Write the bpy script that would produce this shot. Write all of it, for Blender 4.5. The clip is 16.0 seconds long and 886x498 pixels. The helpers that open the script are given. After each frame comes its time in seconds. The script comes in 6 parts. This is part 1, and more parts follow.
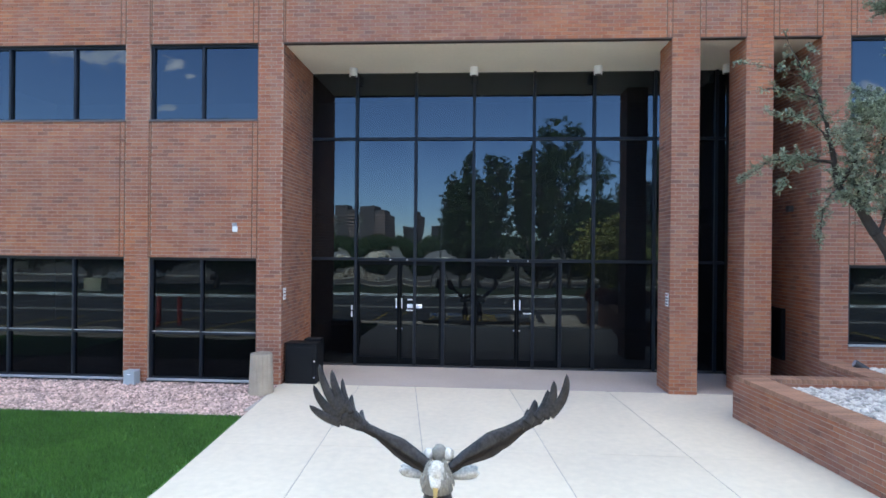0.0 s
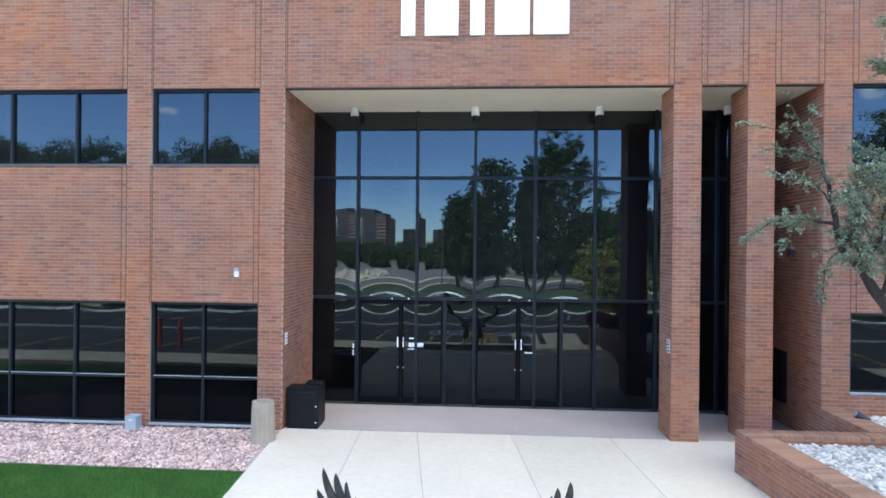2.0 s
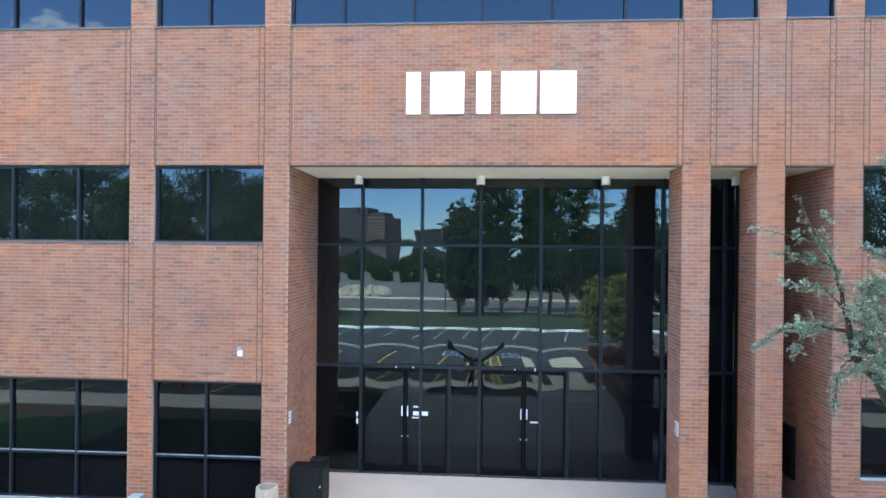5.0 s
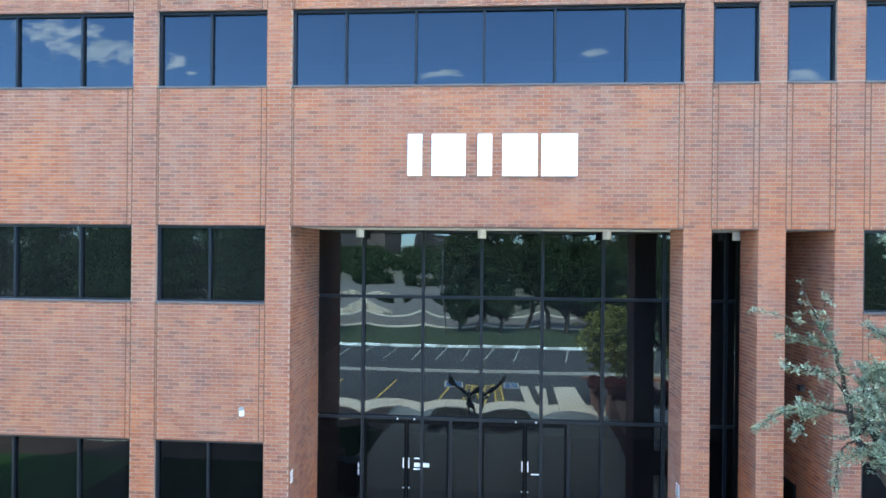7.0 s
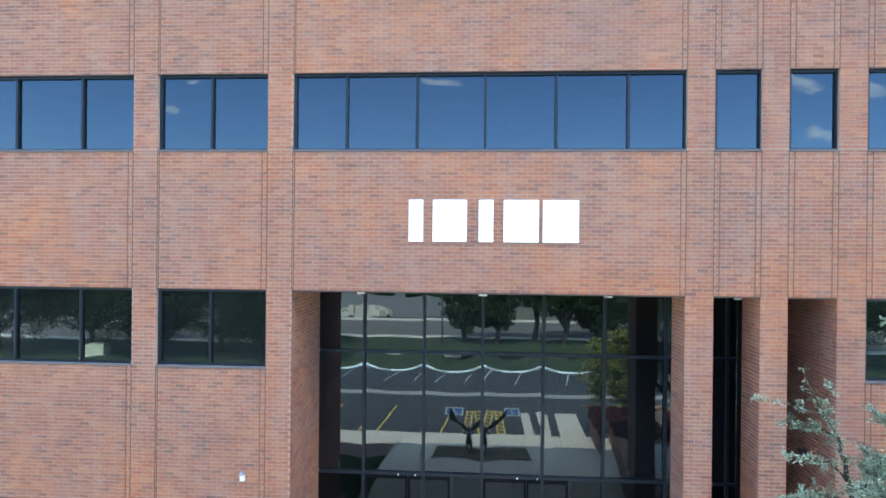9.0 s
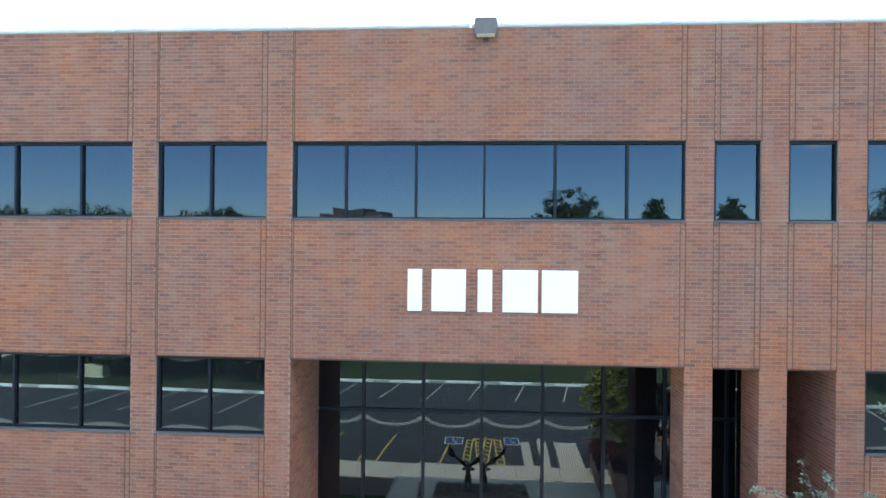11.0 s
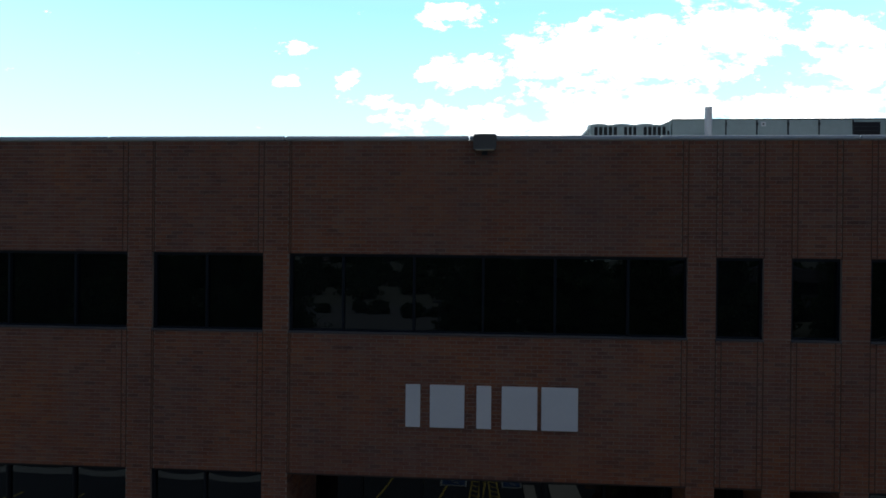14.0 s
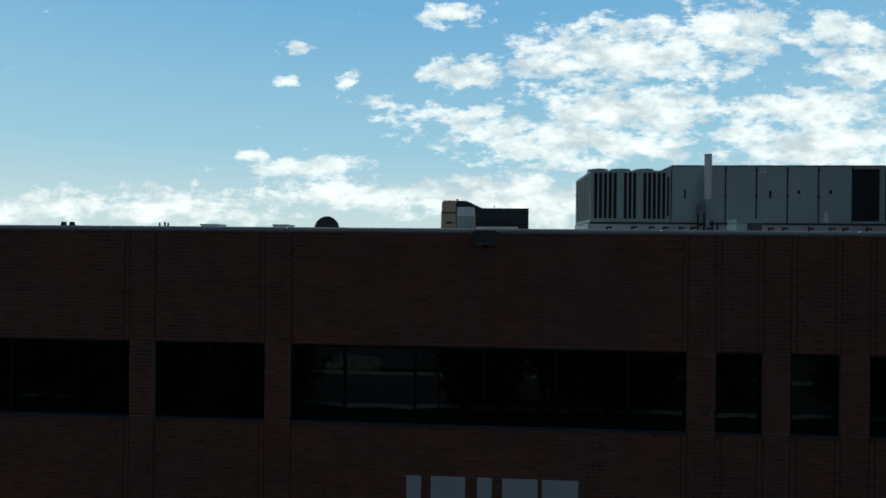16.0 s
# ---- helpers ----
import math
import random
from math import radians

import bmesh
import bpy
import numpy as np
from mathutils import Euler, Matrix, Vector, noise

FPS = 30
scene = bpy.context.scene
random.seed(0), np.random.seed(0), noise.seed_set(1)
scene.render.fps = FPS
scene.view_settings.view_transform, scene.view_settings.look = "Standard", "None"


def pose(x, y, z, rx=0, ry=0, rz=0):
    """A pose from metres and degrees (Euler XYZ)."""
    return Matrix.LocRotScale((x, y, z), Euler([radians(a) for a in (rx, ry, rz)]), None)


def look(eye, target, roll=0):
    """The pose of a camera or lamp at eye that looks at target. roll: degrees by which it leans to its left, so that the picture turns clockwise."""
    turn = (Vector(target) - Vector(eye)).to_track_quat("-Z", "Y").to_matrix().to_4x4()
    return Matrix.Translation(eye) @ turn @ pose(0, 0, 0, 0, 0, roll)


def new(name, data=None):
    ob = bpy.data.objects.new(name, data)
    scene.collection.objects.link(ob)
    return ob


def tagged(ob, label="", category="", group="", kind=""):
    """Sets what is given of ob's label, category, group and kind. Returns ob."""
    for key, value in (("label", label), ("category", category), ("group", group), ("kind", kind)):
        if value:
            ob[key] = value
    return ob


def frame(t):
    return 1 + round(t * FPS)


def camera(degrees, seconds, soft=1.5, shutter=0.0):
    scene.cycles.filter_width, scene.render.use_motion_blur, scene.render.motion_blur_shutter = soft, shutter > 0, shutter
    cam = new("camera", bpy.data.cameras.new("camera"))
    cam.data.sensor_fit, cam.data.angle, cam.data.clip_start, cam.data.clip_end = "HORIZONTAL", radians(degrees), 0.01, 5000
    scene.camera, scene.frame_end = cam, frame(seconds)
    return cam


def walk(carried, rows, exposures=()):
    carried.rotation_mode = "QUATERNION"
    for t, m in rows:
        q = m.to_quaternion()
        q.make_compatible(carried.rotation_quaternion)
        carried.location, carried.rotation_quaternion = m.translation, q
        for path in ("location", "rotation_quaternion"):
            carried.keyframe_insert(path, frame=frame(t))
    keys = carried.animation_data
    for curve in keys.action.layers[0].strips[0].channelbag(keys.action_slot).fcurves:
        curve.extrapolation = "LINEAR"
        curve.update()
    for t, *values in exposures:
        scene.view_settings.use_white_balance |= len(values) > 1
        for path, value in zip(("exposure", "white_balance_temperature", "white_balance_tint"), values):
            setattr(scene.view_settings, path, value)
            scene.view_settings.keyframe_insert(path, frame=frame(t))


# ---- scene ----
cam = camera(75.0, 16.0, soft=1.62)
AHEAD, LEAN = Vector((-0.1262, 1.996, -0.002)), 0.57     # the gimbal holds its heading all along
PATH = [
    (0, (0.117, -10.421, 2.534)),
    (0.5, (0.124, -10.413, 2.731)),
    (1, (0.115, -10.435, 2.934)),
    (1.5, (0.092, -10.452, 3.147)),
    (2, (0.079, -10.426, 3.365)),
    (2.5, (0.082, -10.386, 3.579)),
    (3, (0.076, -10.360, 3.810)),
    (3.5, (0.039, -10.334, 4.050)),
    (4, (0.004, -10.324, 4.293)),
    (6.5, (-0.072, -10.321, 5.623)),
    (7, (-0.077, -10.342, 5.905)),
    (7.5, (-0.090, -10.351, 6.186)),
    (8, (-0.098, -10.351, 6.471)),
    (8.5, (-0.097, -10.340, 6.765)),
    (9, (-0.110, -10.319, 7.081)),
    (11.5, (-0.096, -10.305, 8.641)),
    (12, (-0.071, -10.260, 8.978)),
    (12.5, (-0.052, -10.200, 9.334)),
    (13, (-0.050, -10.170, 9.687)),
    (13.5, (-0.095, -10.176, 10.015)),
    (14, (-0.102, -10.186, 10.355)),
    (14.5, (-0.100, -10.217, 10.725)),
    (15, (-0.111, -10.237, 11.121)),
    (15.5, (-0.105, -10.247, 11.544)),
    (16, (-0.127, -10.229, 11.987)),
]
EXPO = [(0.0, 1.84, 7000, 10), (1.0, 2.00, 7000, 10), (2.0, 2.14, 6950, 8), (3.5, 2.34, 6850, 5), (4.2, 2.40, 6800, 4), (6.5, 2.56, 6650, 1), (7.0, 2.58, 6650, 1), (9.0, 2.40, 6700, 2), (11.3, 1.72, 7050, 4),
        (12.0, 1.40, 7400, 8), (12.5, 1.00, 7400, 10), (13.0, 0.20, 7350, 11), (13.5, -1.18, 6800, 8), (14.0, -2.20, 6850, 10), (14.5, -2.66, 6850, 10), (15.0, -2.98, 6750, 6), (15.5, -3.28, 6450, 1), (16.0, -3.42, 6300, 0)]
walk(cam, [(t, look(eye, Vector(eye) + AHEAD, LEAN)) for t, eye in PATH], EXPO)

# ---- light: high sun behind the building, blue sky with broken cloud ----
SUN_AZ, SUN_EL = -20.0, 57.0      # degrees right of the facade's inward normal, above the horizon


def sun_way():
    a, e = radians(SUN_AZ), radians(SUN_EL)
    return Vector((math.sin(a) * math.cos(e), math.cos(a) * math.cos(e), math.sin(e)))


sun_data = bpy.data.lights.new("sun", "SUN")
sun_data.energy, sun_data.angle, sun_data.color = 5.0, radians(0.53), (1.0, 0.95, 0.87)
sun_ob = new("sun", sun_data)
sun_ob.matrix_world = look(sun_way() * 60, (0, 0, 0))


class Nodes:
    """Short hand for node trees."""

    def __init__(self, tree):
        self.tree = tree
        tree.nodes.clear()

    def add(self, kind, ins=(), operation="", use_clamp=False, data_type="", blend_type=""):
        n = self.tree.nodes.new(kind)
        if operation:
            n.operation = operation
            if use_clamp:
                n.use_clamp = True
        if data_type:
            n.data_type, n.blend_type = data_type, blend_type
        for k, v in dict(ins).items():
            if isinstance(v, bpy.types.NodeSocket):
                self.tree.links.new(v, n.inputs[k])
            else:
                n.inputs[k].default_value = v
        return n

    def math(self, op, a, b=0.0, c=0.0, clamp=False):
        n = self.add("ShaderNodeMath", {0: a, 1: b, 2: c}, operation=op, use_clamp=clamp)
        return n.outputs[0]

    def mix(self, fac, a, b, blend="MIX"):
        n = self.add("ShaderNodeMix", data_type="RGBA", blend_type=blend)
        for k, v in ((0, fac), (6, a), (7, b)):
            if isinstance(v, bpy.types.NodeSocket):
                self.tree.links.new(v, n.inputs[k])
            else:
                n.inputs[k].default_value = v
        return n.outputs[2]

    def noise(self, vec, scale, detail=4.0, rough=0.55):
        n = self.add("ShaderNodeTexNoise", {"Scale": scale, "Detail": detail, "Roughness": rough})
        if vec is not None:
            self.tree.links.new(vec, n.inputs["Vector"])
        return n.outputs[0]

    def ramp(self, fac, stops):
        n = self.add("ShaderNodeValToRGB", {0: fac})
        e = n.color_ramp.elements
        while len(e) < len(stops):
            e.new(0.5)
        for el, (p, c) in zip(e, stops):
            el.position = p
            el.color = (*c, 1) if len(c) == 3 else c
        return n.outputs[0]


SKY_FRONT, CLOUD, HIGH_CLEAR = 84.0, 112.0, 0.53
# clouds as (bearing, height, half width, half height) on a plane one metre off: over the roof, and across from the facade
ROOF_CLOUDS = [(-0.398, 0.164, 0.045, 0.017), (-0.292, 0.142, 0.108, 0.021), (-0.226, 0.093, 0.186, 0.025), (-0.574, 0.072, 0.186, 0.028), (-0.807, 0.065, 0.100, 0.034),
               (0.261, 0.337, 0.180, 0.050), (0.105, 0.320, 0.069, 0.036), (0.423, 0.364, 0.098, 0.046), (0.248, 0.238, 0.157, 0.040), (0.144, 0.188, 0.210, 0.042),
               (-0.059, 0.230, 0.098, 0.020), (-0.030, 0.305, 0.066, 0.027), (-0.227, 0.295, 0.030, 0.014), (-0.333, 0.348, 0.032, 0.011), (0.534, 0.236, 0.137, 0.030),
               (0.604, 0.370, 0.059, 0.027), (0.630, 0.310, 0.072, 0.036), (0.563, 0.179, 0.170, 0.040), (0.049, 0.093, 0.190, 0.034), (-0.060, 0.403, 0.050, 0.018),
               (-0.160, 0.257, 0.045, 0.012), (0.90, 0.22, 0.22, 0.12), (-0.34, 0.292, 0.020, 0.010)]
FRONT_CLOUDS = [(-0.775, 0.385, 0.085, 0.022), (-0.690, 0.345, 0.080, 0.022), (-0.557, 0.330, 0.024, 0.011), (-0.526, 0.300, 0.014, 0.006), (-0.556, 0.245, 0.018, 0.007),
                (-0.065, 0.297, 0.030, 0.006), (0.191, 0.336, 0.030, 0.006), (0.545, 0.283, 0.030, 0.014), (0.555, 0.195, 0.042, 0.011), (0.649, 0.268, 0.026, 0.014)]


def make_world():
    w = bpy.data.worlds.new("sky")
    scene.world = w
    w.use_nodes = True
    n = Nodes(w.node_tree)
    sky = n.add("ShaderNodeTexSky")
    sky.sky_type, sky.sun_disc, sky.sun_elevation, sky.sun_rotation = "NISHITA", False, radians(SUN_EL), radians(SUN_AZ)
    sky.altitude, sky.air_density, sky.dust_density, sky.ozone_density = 1700.0, 1.0, 0.6, 1.4
    co = n.add("ShaderNodeTexCoord").outputs["Generated"]
    sep = n.add("ShaderNodeSeparateXYZ", {0: co})
    x, y, z = sep.outputs
    lift = n.math("ADD", n.math("MAXIMUM", z, 0.0), 0.22)
    plane = n.add("ShaderNodeCombineXYZ", {0: n.math("DIVIDE", x, lift), 1: n.math("DIVIDE", y, lift), 2: 0.37}).outputs[0]
    # cumulus: each cloud an uneven heap, broken up by noise at three scales
    depth = n.math("MAXIMUM", n.math("ABSOLUTE", y), 0.05)
    flat = n.add("ShaderNodeCombineXYZ", {0: n.math("DIVIDE", x, depth), 1: n.math("DIVIDE", z, depth), 2: 0.0}).outputs[0]
    squash = n.add("ShaderNodeMapping", {"Vector": flat, "Scale": (1.0, 1.9, 1.0)}).outputs[0]
    fine = n.noise(squash, 17.0, 12.0, 0.66)
    drift = n.add("ShaderNodeMapping", {"Vector": squash, "Location": (3.1, 1.7, 0.6)}).outputs[0]
    warp = n.add("ShaderNodeCombineXYZ", {0: n.math("MULTIPLY", n.math("SUBTRACT", n.noise(squash, 7.0, 4.0), 0.5), 0.085),
                                          1: n.math("MULTIPLY", n.math("SUBTRACT", n.noise(drift, 7.0, 4.0), 0.5), 0.045), 2: 0.0}).outputs[0]
    bent = n.add("ShaderNodeVectorMath", {0: flat, 1: warp}, operation="ADD").outputs[0]

    def heaps(clouds):
        most = None
        for cx, cz, rx, rz in clouds:
            m = n.add("ShaderNodeMapping", {"Vector": bent, "Location": (-cx / rx, -cz / rz, 0.0), "Scale": (1 / rx, 1 / rz, 0.0)}).outputs[0]
            far = n.add("ShaderNodeVectorMath", {0: m}, operation="LENGTH").outputs[1]
            most = far if most is None else n.math("MINIMUM", most, far)
        return n.math("SUBTRACT", 1.0, most)

    back_half = n.math("GREATER_THAN", y, 0.0)
    heap = n.math("ADD", n.math("MULTIPLY", heaps(ROOF_CLOUDS), back_half), n.math("MULTIPLY", heaps(FRONT_CLOUDS), n.math("SUBTRACT", 1.0, back_half)))
    heap = n.math("MAXIMUM", heap, -0.9)
    veil = n.math("MULTIPLY", n.math("MULTIPLY", n.math("SUBTRACT", 0.13, z, clamp=True), n.math("ADD", n.math("MULTIPLY", x, 2.0), 1.5)), n.math("MULTIPLY", y, 3.0, clamp=True))
    right = n.math("MULTIPLY", n.math("MULTIPLY", n.math("ADD", x, 0.06), 0.5, clamp=True), back_half)
    veil = n.math("ADD", veil, n.math("MINIMUM", right, 0.045))
    cover = n.math("ADD", n.math("ADD", n.math("MULTIPLY", heap, 0.30), n.math("MULTIPLY", n.math("SUBTRACT", fine, 0.5), 1.45)), veil)
    # high overhead, out of the walk's view, broken cloud is added to light the facade
    high = n.math("MULTIPLY", n.math("SUBTRACT", z, 0.46), 6.0, clamp=True)
    broken = n.math("SUBTRACT", n.math("ADD", n.math("MULTIPLY", n.noise(plane, 1.7, 2.0, 0.5), 0.45), n.math("MULTIPLY", n.noise(plane, 5.0, 9.0, 0.56), 0.62)), n.math("ADD", HIGH_CLEAR, n.math("MULTIPLY", n.math("ADD", y, 0.35, clamp=True), 0.30)))
    cover = n.math("ADD", n.math("MULTIPLY", cover, n.math("SUBTRACT", 1.0, high)), n.math("MULTIPLY", n.math("MULTIPLY", broken, 2.0), high))
    cloud = n.ramp(n.math("ADD", cover, 0.5), [(0.47, (0, 0, 0)), (0.55, (0.40, 0.40, 0.40)), (0.64, (0.80, 0.80, 0.80)), (0.80, (1, 1, 1))])
    up = n.ramp(z, [(0.0, (0, 0, 0)), (0.03, (1, 1, 1))])
    fac = n.math("MULTIPLY", n.math("MULTIPLY", cloud, up), n.math("ADD", n.math("MAXIMUM", n.math("MULTIPLY", back_half, 0.5), n.math("MULTIPLY", high, 0.5)), 0.5))
    # the sun's half of the sky is hazy and much brighter than the deep blue half across from it
    near = n.math("ADD", n.math("ADD", n.math("MULTIPLY", x, -0.07), n.math("MULTIPLY", y, 0.9)), n.math("MULTIPLY", z, 0.16))
    haze = n.ramp(n.math("ADD", near, 0.1), [(0.2, (0, 0, 0)), (0.48, (0.35, 0.35, 0.35)), (0.8, (1, 1, 1))])
    glow = n.mix(1.0, n.ramp(z, [(0.0, (0.80, 0.95, 1.0)), (0.06, (0.68, 0.88, 1.0)), (0.16, (0.44, 0.75, 1.0)), (0.38, (0.23, 0.54, 0.93)), (0.75, (0.34, 0.48, 0.62)), (1.0, (0.22, 0.34, 0.48))]),
                 (SKY_FRONT * 1.06, SKY_FRONT, SKY_FRONT * 0.94, 1), "MULTIPLY")
    back = n.mix(1.0, sky.outputs[0], (1.06, 1.37, 1.80, 1), "MULTIPLY")
    shade = n.mix(1.0, n.ramp(n.noise(drift, 16.0, 7.0, 0.62), [(0.36, (0.60, 0.66, 0.71)), (0.58, (1.0, 1.0, 1.0))]), (CLOUD, CLOUD, CLOUD, 1), "MULTIPLY")
    dim = n.math("MAXIMUM", n.math("ADD", n.math("MULTIPLY", haze, 0.86), 0.14), n.math("MULTIPLY", high, 0.30))
    shade = n.mix(1.0, shade, n.add("ShaderNodeCombineXYZ", {0: dim, 1: dim, 2: dim}).outputs[0], "MULTIPLY")
    col = n.mix(fac, n.mix(haze, back, glow), shade)
    bg = n.add("ShaderNodeBackground", {"Color": col, "Strength": 0.10})
    n.add("ShaderNodeOutputWorld", {0: bg.outputs[0]})


make_world()


# ---- materials ----
def material(name, base, rough=0.7, second=None, scale=(0.8, 14.0), spread=0.25, bump=0.0, bump_scale=60.0, metal=0.0, ior=1.45,
             island=0.0, random_ob=0.0, detail=4.0, spec=0.5):
    """A surface with variation at two scales (stains and grain), fine relief, and optionally a shade of its own for each piece."""
    m = bpy.data.materials.new(name)
    m.use_nodes = True
    n = Nodes(m.node_tree)
    co = n.add("ShaderNodeTexCoord").outputs["Object"]
    second = second or tuple(c * (1 - spread) for c in base)
    a = n.noise(co, scale[0], detail)
    b = n.noise(co, scale[1], detail)
    fac = n.math("ADD", n.math("MULTIPLY", a, 0.55), n.math("MULTIPLY", b, 0.45))
    col = n.ramp(fac, [(0.35, second), (0.65, base)])
    if island:
        r = n.add("ShaderNodeNewGeometry").outputs["Random Per Island"]
        col = n.mix(1.0, col, n.ramp(r, [(0.0, (1 - island,) * 3), (1.0, (1 + island,) * 3)]), "MULTIPLY")
    if random_ob:
        r = n.add("ShaderNodeObjectInfo").outputs["Random"]
        col = n.mix(1.0, col, n.ramp(r, [(0.0, (1 - random_ob,) * 3), (1.0, (1 + random_ob,) * 3)]), "MULTIPLY")
    p = n.add("ShaderNodeBsdfPrincipled", {"Base Color": col, "Metallic": metal, "IOR": ior, "Specular IOR Level": spec,
                                           "Roughness": n.math("ADD", n.math("MULTIPLY", b, 0.2), rough - 0.1, clamp=True)})
    if bump:
        bm = n.add("ShaderNodeBump", {"Height": n.noise(co, bump_scale, 6.0), "Strength": 0.6, "Distance": bump})
        n.tree.links.new(bm.outputs[0], p.inputs["Normal"])
    n.add("ShaderNodeOutputMaterial", {0: p.outputs[0]})
    return m


def brick_material(name, per_object):
    m = bpy.data.materials.new(name)
    m.use_nodes = True
    n = Nodes(m.node_tree)
    co = n.add("ShaderNodeTexCoord").outputs["Object"]
    if per_object:
        r = n.add("ShaderNodeObjectInfo").outputs["Random"]
    else:
        r = n.add("ShaderNodeNewGeometry").outputs["Random Per Island"]
    geo = n.add("ShaderNodeNewGeometry").outputs["Position"]
    kind = n.ramp(r, [(0.0, (0.34, 0.115, 0.062)), (0.12, (0.44, 0.180, 0.098)), (0.25, (0.29, 0.100, 0.060)), (0.36, (0.40, 0.148, 0.080)), (0.46, (0.33, 0.128, 0.085)),
                      (0.58, (0.46, 0.200, 0.112)), (0.68, (0.30, 0.098, 0.058)), (0.78, (0.38, 0.172, 0.120)), (0.87, (0.27, 0.105, 0.070)), (0.94, (0.225, 0.096, 0.068)), (1.0, (0.185, 0.086, 0.064))])
    runs = n.add("ShaderNodeMapping", {"Vector": geo, "Scale": (1.0, 1.0, 3.4)}).outputs[0]
    kind = n.mix(0.29, kind, (0.345, 0.136, 0.082, 1))
    dark = n.ramp(n.noise(runs, 1.7, 4.0), [(0.56, (1, 1, 1)), (0.68, (0.74, 0.70, 0.72))])
    wash = n.ramp(n.noise(geo, 0.42, 6.0, 0.62), [(0.34, (0.84, 0.95, 1.12)), (0.5, (1.0, 1.0, 1.0)), (0.64, (1.22, 1.06, 0.80))])
    grain = n.ramp(n.noise(co, 90.0, 4.0), [(0.3, (0.82, 0.82, 0.82)), (0.7, (1.12, 1.12, 1.12))])
    col = n.mix(1.0, n.mix(1.0, n.mix(1.0, kind, dark, "MULTIPLY"), wash, "MULTIPLY"), grain, "MULTIPLY")
    streak = n.add("ShaderNodeMapping", {"Vector": geo, "Scale": (3.4, 3.4, 0.7)}).outputs[0]
    lime = n.ramp(n.noise(streak, 1.0, 6.0), [(0.45, (0, 0, 0)), (0.75, (0.20, 0.20, 0.20))])
    col = n.mix(lime, col, (0.48, 0.37, 0.31, 1))
    col = n.mix(1.0, col, (0.828, 0.84, 0.825, 1), "MULTIPLY")
    bump = n.add("ShaderNodeBump", {"Height": n.noise(co, 140.0, 5.0), "Strength": 0.5, "Distance": 0.002})
    p = n.add("ShaderNodeBsdfPrincipled", {"Base Color": col, "Roughness": 0.88, "Normal": bump.outputs[0]})
    n.add("ShaderNodeOutputMaterial", {0: p.outputs[0]})
    return m


def glass_material(name, mirror, tint, film_most=0.012):
    """Coated, tinted glazing: reflects part of the light by its Fresnel curve and lets little through."""
    m = bpy.data.materials.new(name)
    m.use_nodes = True
    n = Nodes(m.node_tree)
    fres = n.add("ShaderNodeFresnel", {"IOR": mirror}).outputs[0]
    gloss = n.add("ShaderNodeBsdfGlossy", {"Color": (0.72, 0.865, 0.965, 1), "Roughness": 0.0})
    clear = n.add("ShaderNodeBsdfTransparent", {"Color": (*tint, 1)})
    mixed = n.add("ShaderNodeMixShader", {0: fres, 1: clear.outputs[0], 2: gloss.outputs[0]})
    co = n.add("ShaderNodeTexCoord").outputs["Object"]
    fall = n.add("ShaderNodeMapping", {"Vector": co, "Scale": (9.0, 9.0, 0.35)}).outputs[0]
    # haze inside the rooms, put into a pale layer; streaks hint at curtains
    film = n.math("ADD", n.math("MULTIPLY", n.noise(co, 1.7, 5.0), 0.012), n.math("MULTIPLY", n.math("MULTIPLY", n.noise(fall, 1.0, 3.0), n.add("ShaderNodeObjectInfo").outputs["Random"]), film_most))
    room_haze = n.add("ShaderNodeBsdfDiffuse", {"Color": (0.42, 0.45, 0.52, 1)})
    mixed = n.add("ShaderNodeMixShader", {0: film, 1: mixed.outputs[0], 2: room_haze.outputs[0]})
    n.add("ShaderNodeOutputMaterial", {0: mixed.outputs[0]})
    return m


BRICK = brick_material("brick_wall", False)
BRICK_ONE = brick_material("brick_single", True)
COPEBRICK = material("coping_brick", (0.39, 0.205, 0.125), 0.9, (0.20, 0.105, 0.070), (1.3, 30.0), bump=0.003, island=0.08, random_ob=0.20)
MORTAR = material("mortar", (0.385, 0.285, 0.225), 0.95, (0.31, 0.225, 0.175), (1.2, 40.0), bump=0.002)
SEALANT = material("sealant", (0.105, 0.055, 0.030), 0.8, spread=0.2)
GLASS = glass_material("tinted_glass", 1.74, (0.04, 0.05, 0.055), 0.022)
CLEAR = glass_material("clear_tinted_glass", 1.32, (0.04, 0.05, 0.055))
DOORGLASS = glass_material("door_glass", 1.39, (0.03, 0.04, 0.045))
DIM = glass_material("dark_spandrel_glass", 1.22, (0.03, 0.035, 0.04))
DOORFRAME = material("black_door_frame", (0.004, 0.005, 0.006), 0.55, spread=0.3, spec=0.10)
FRAME = material("dark_anodised_frame", (0.010, 0.0145, 0.022), 0.45, metal=0.0, spread=0.3, spec=0.35)
SILL = material("grey_metal_sill", (0.34, 0.36, 0.38), 0.45, spread=0.2)
DARKSILL = material("dark_grey_sill", (0.13, 0.12, 0.125), 0.6, spread=0.3)
SOFFIT = material("cream_plaster", (0.82, 0.77, 0.65), 0.9, spread=0.08, bump=0.001)
WHITE = material("white_paint", (0.82, 0.83, 0.84), 0.5, spread=0.05)
CONCRETE = material("concrete_slab", (0.68, 0.595, 0.465), 0.9, (0.575, 0.505, 0.40), (0.5, 9.0), bump=0.002, random_ob=0.05)
WALK = material("footway_concrete", (0.52, 0.46, 0.38), 0.9, (0.43, 0.38, 0.315), (0.5, 9.0), bump=0.002, random_ob=0.05)
ENTRY = material("entry_concrete", (0.46, 0.395, 0.355), 0.85, (0.38, 0.325, 0.29), (0.7, 22.0), bump=0.001)
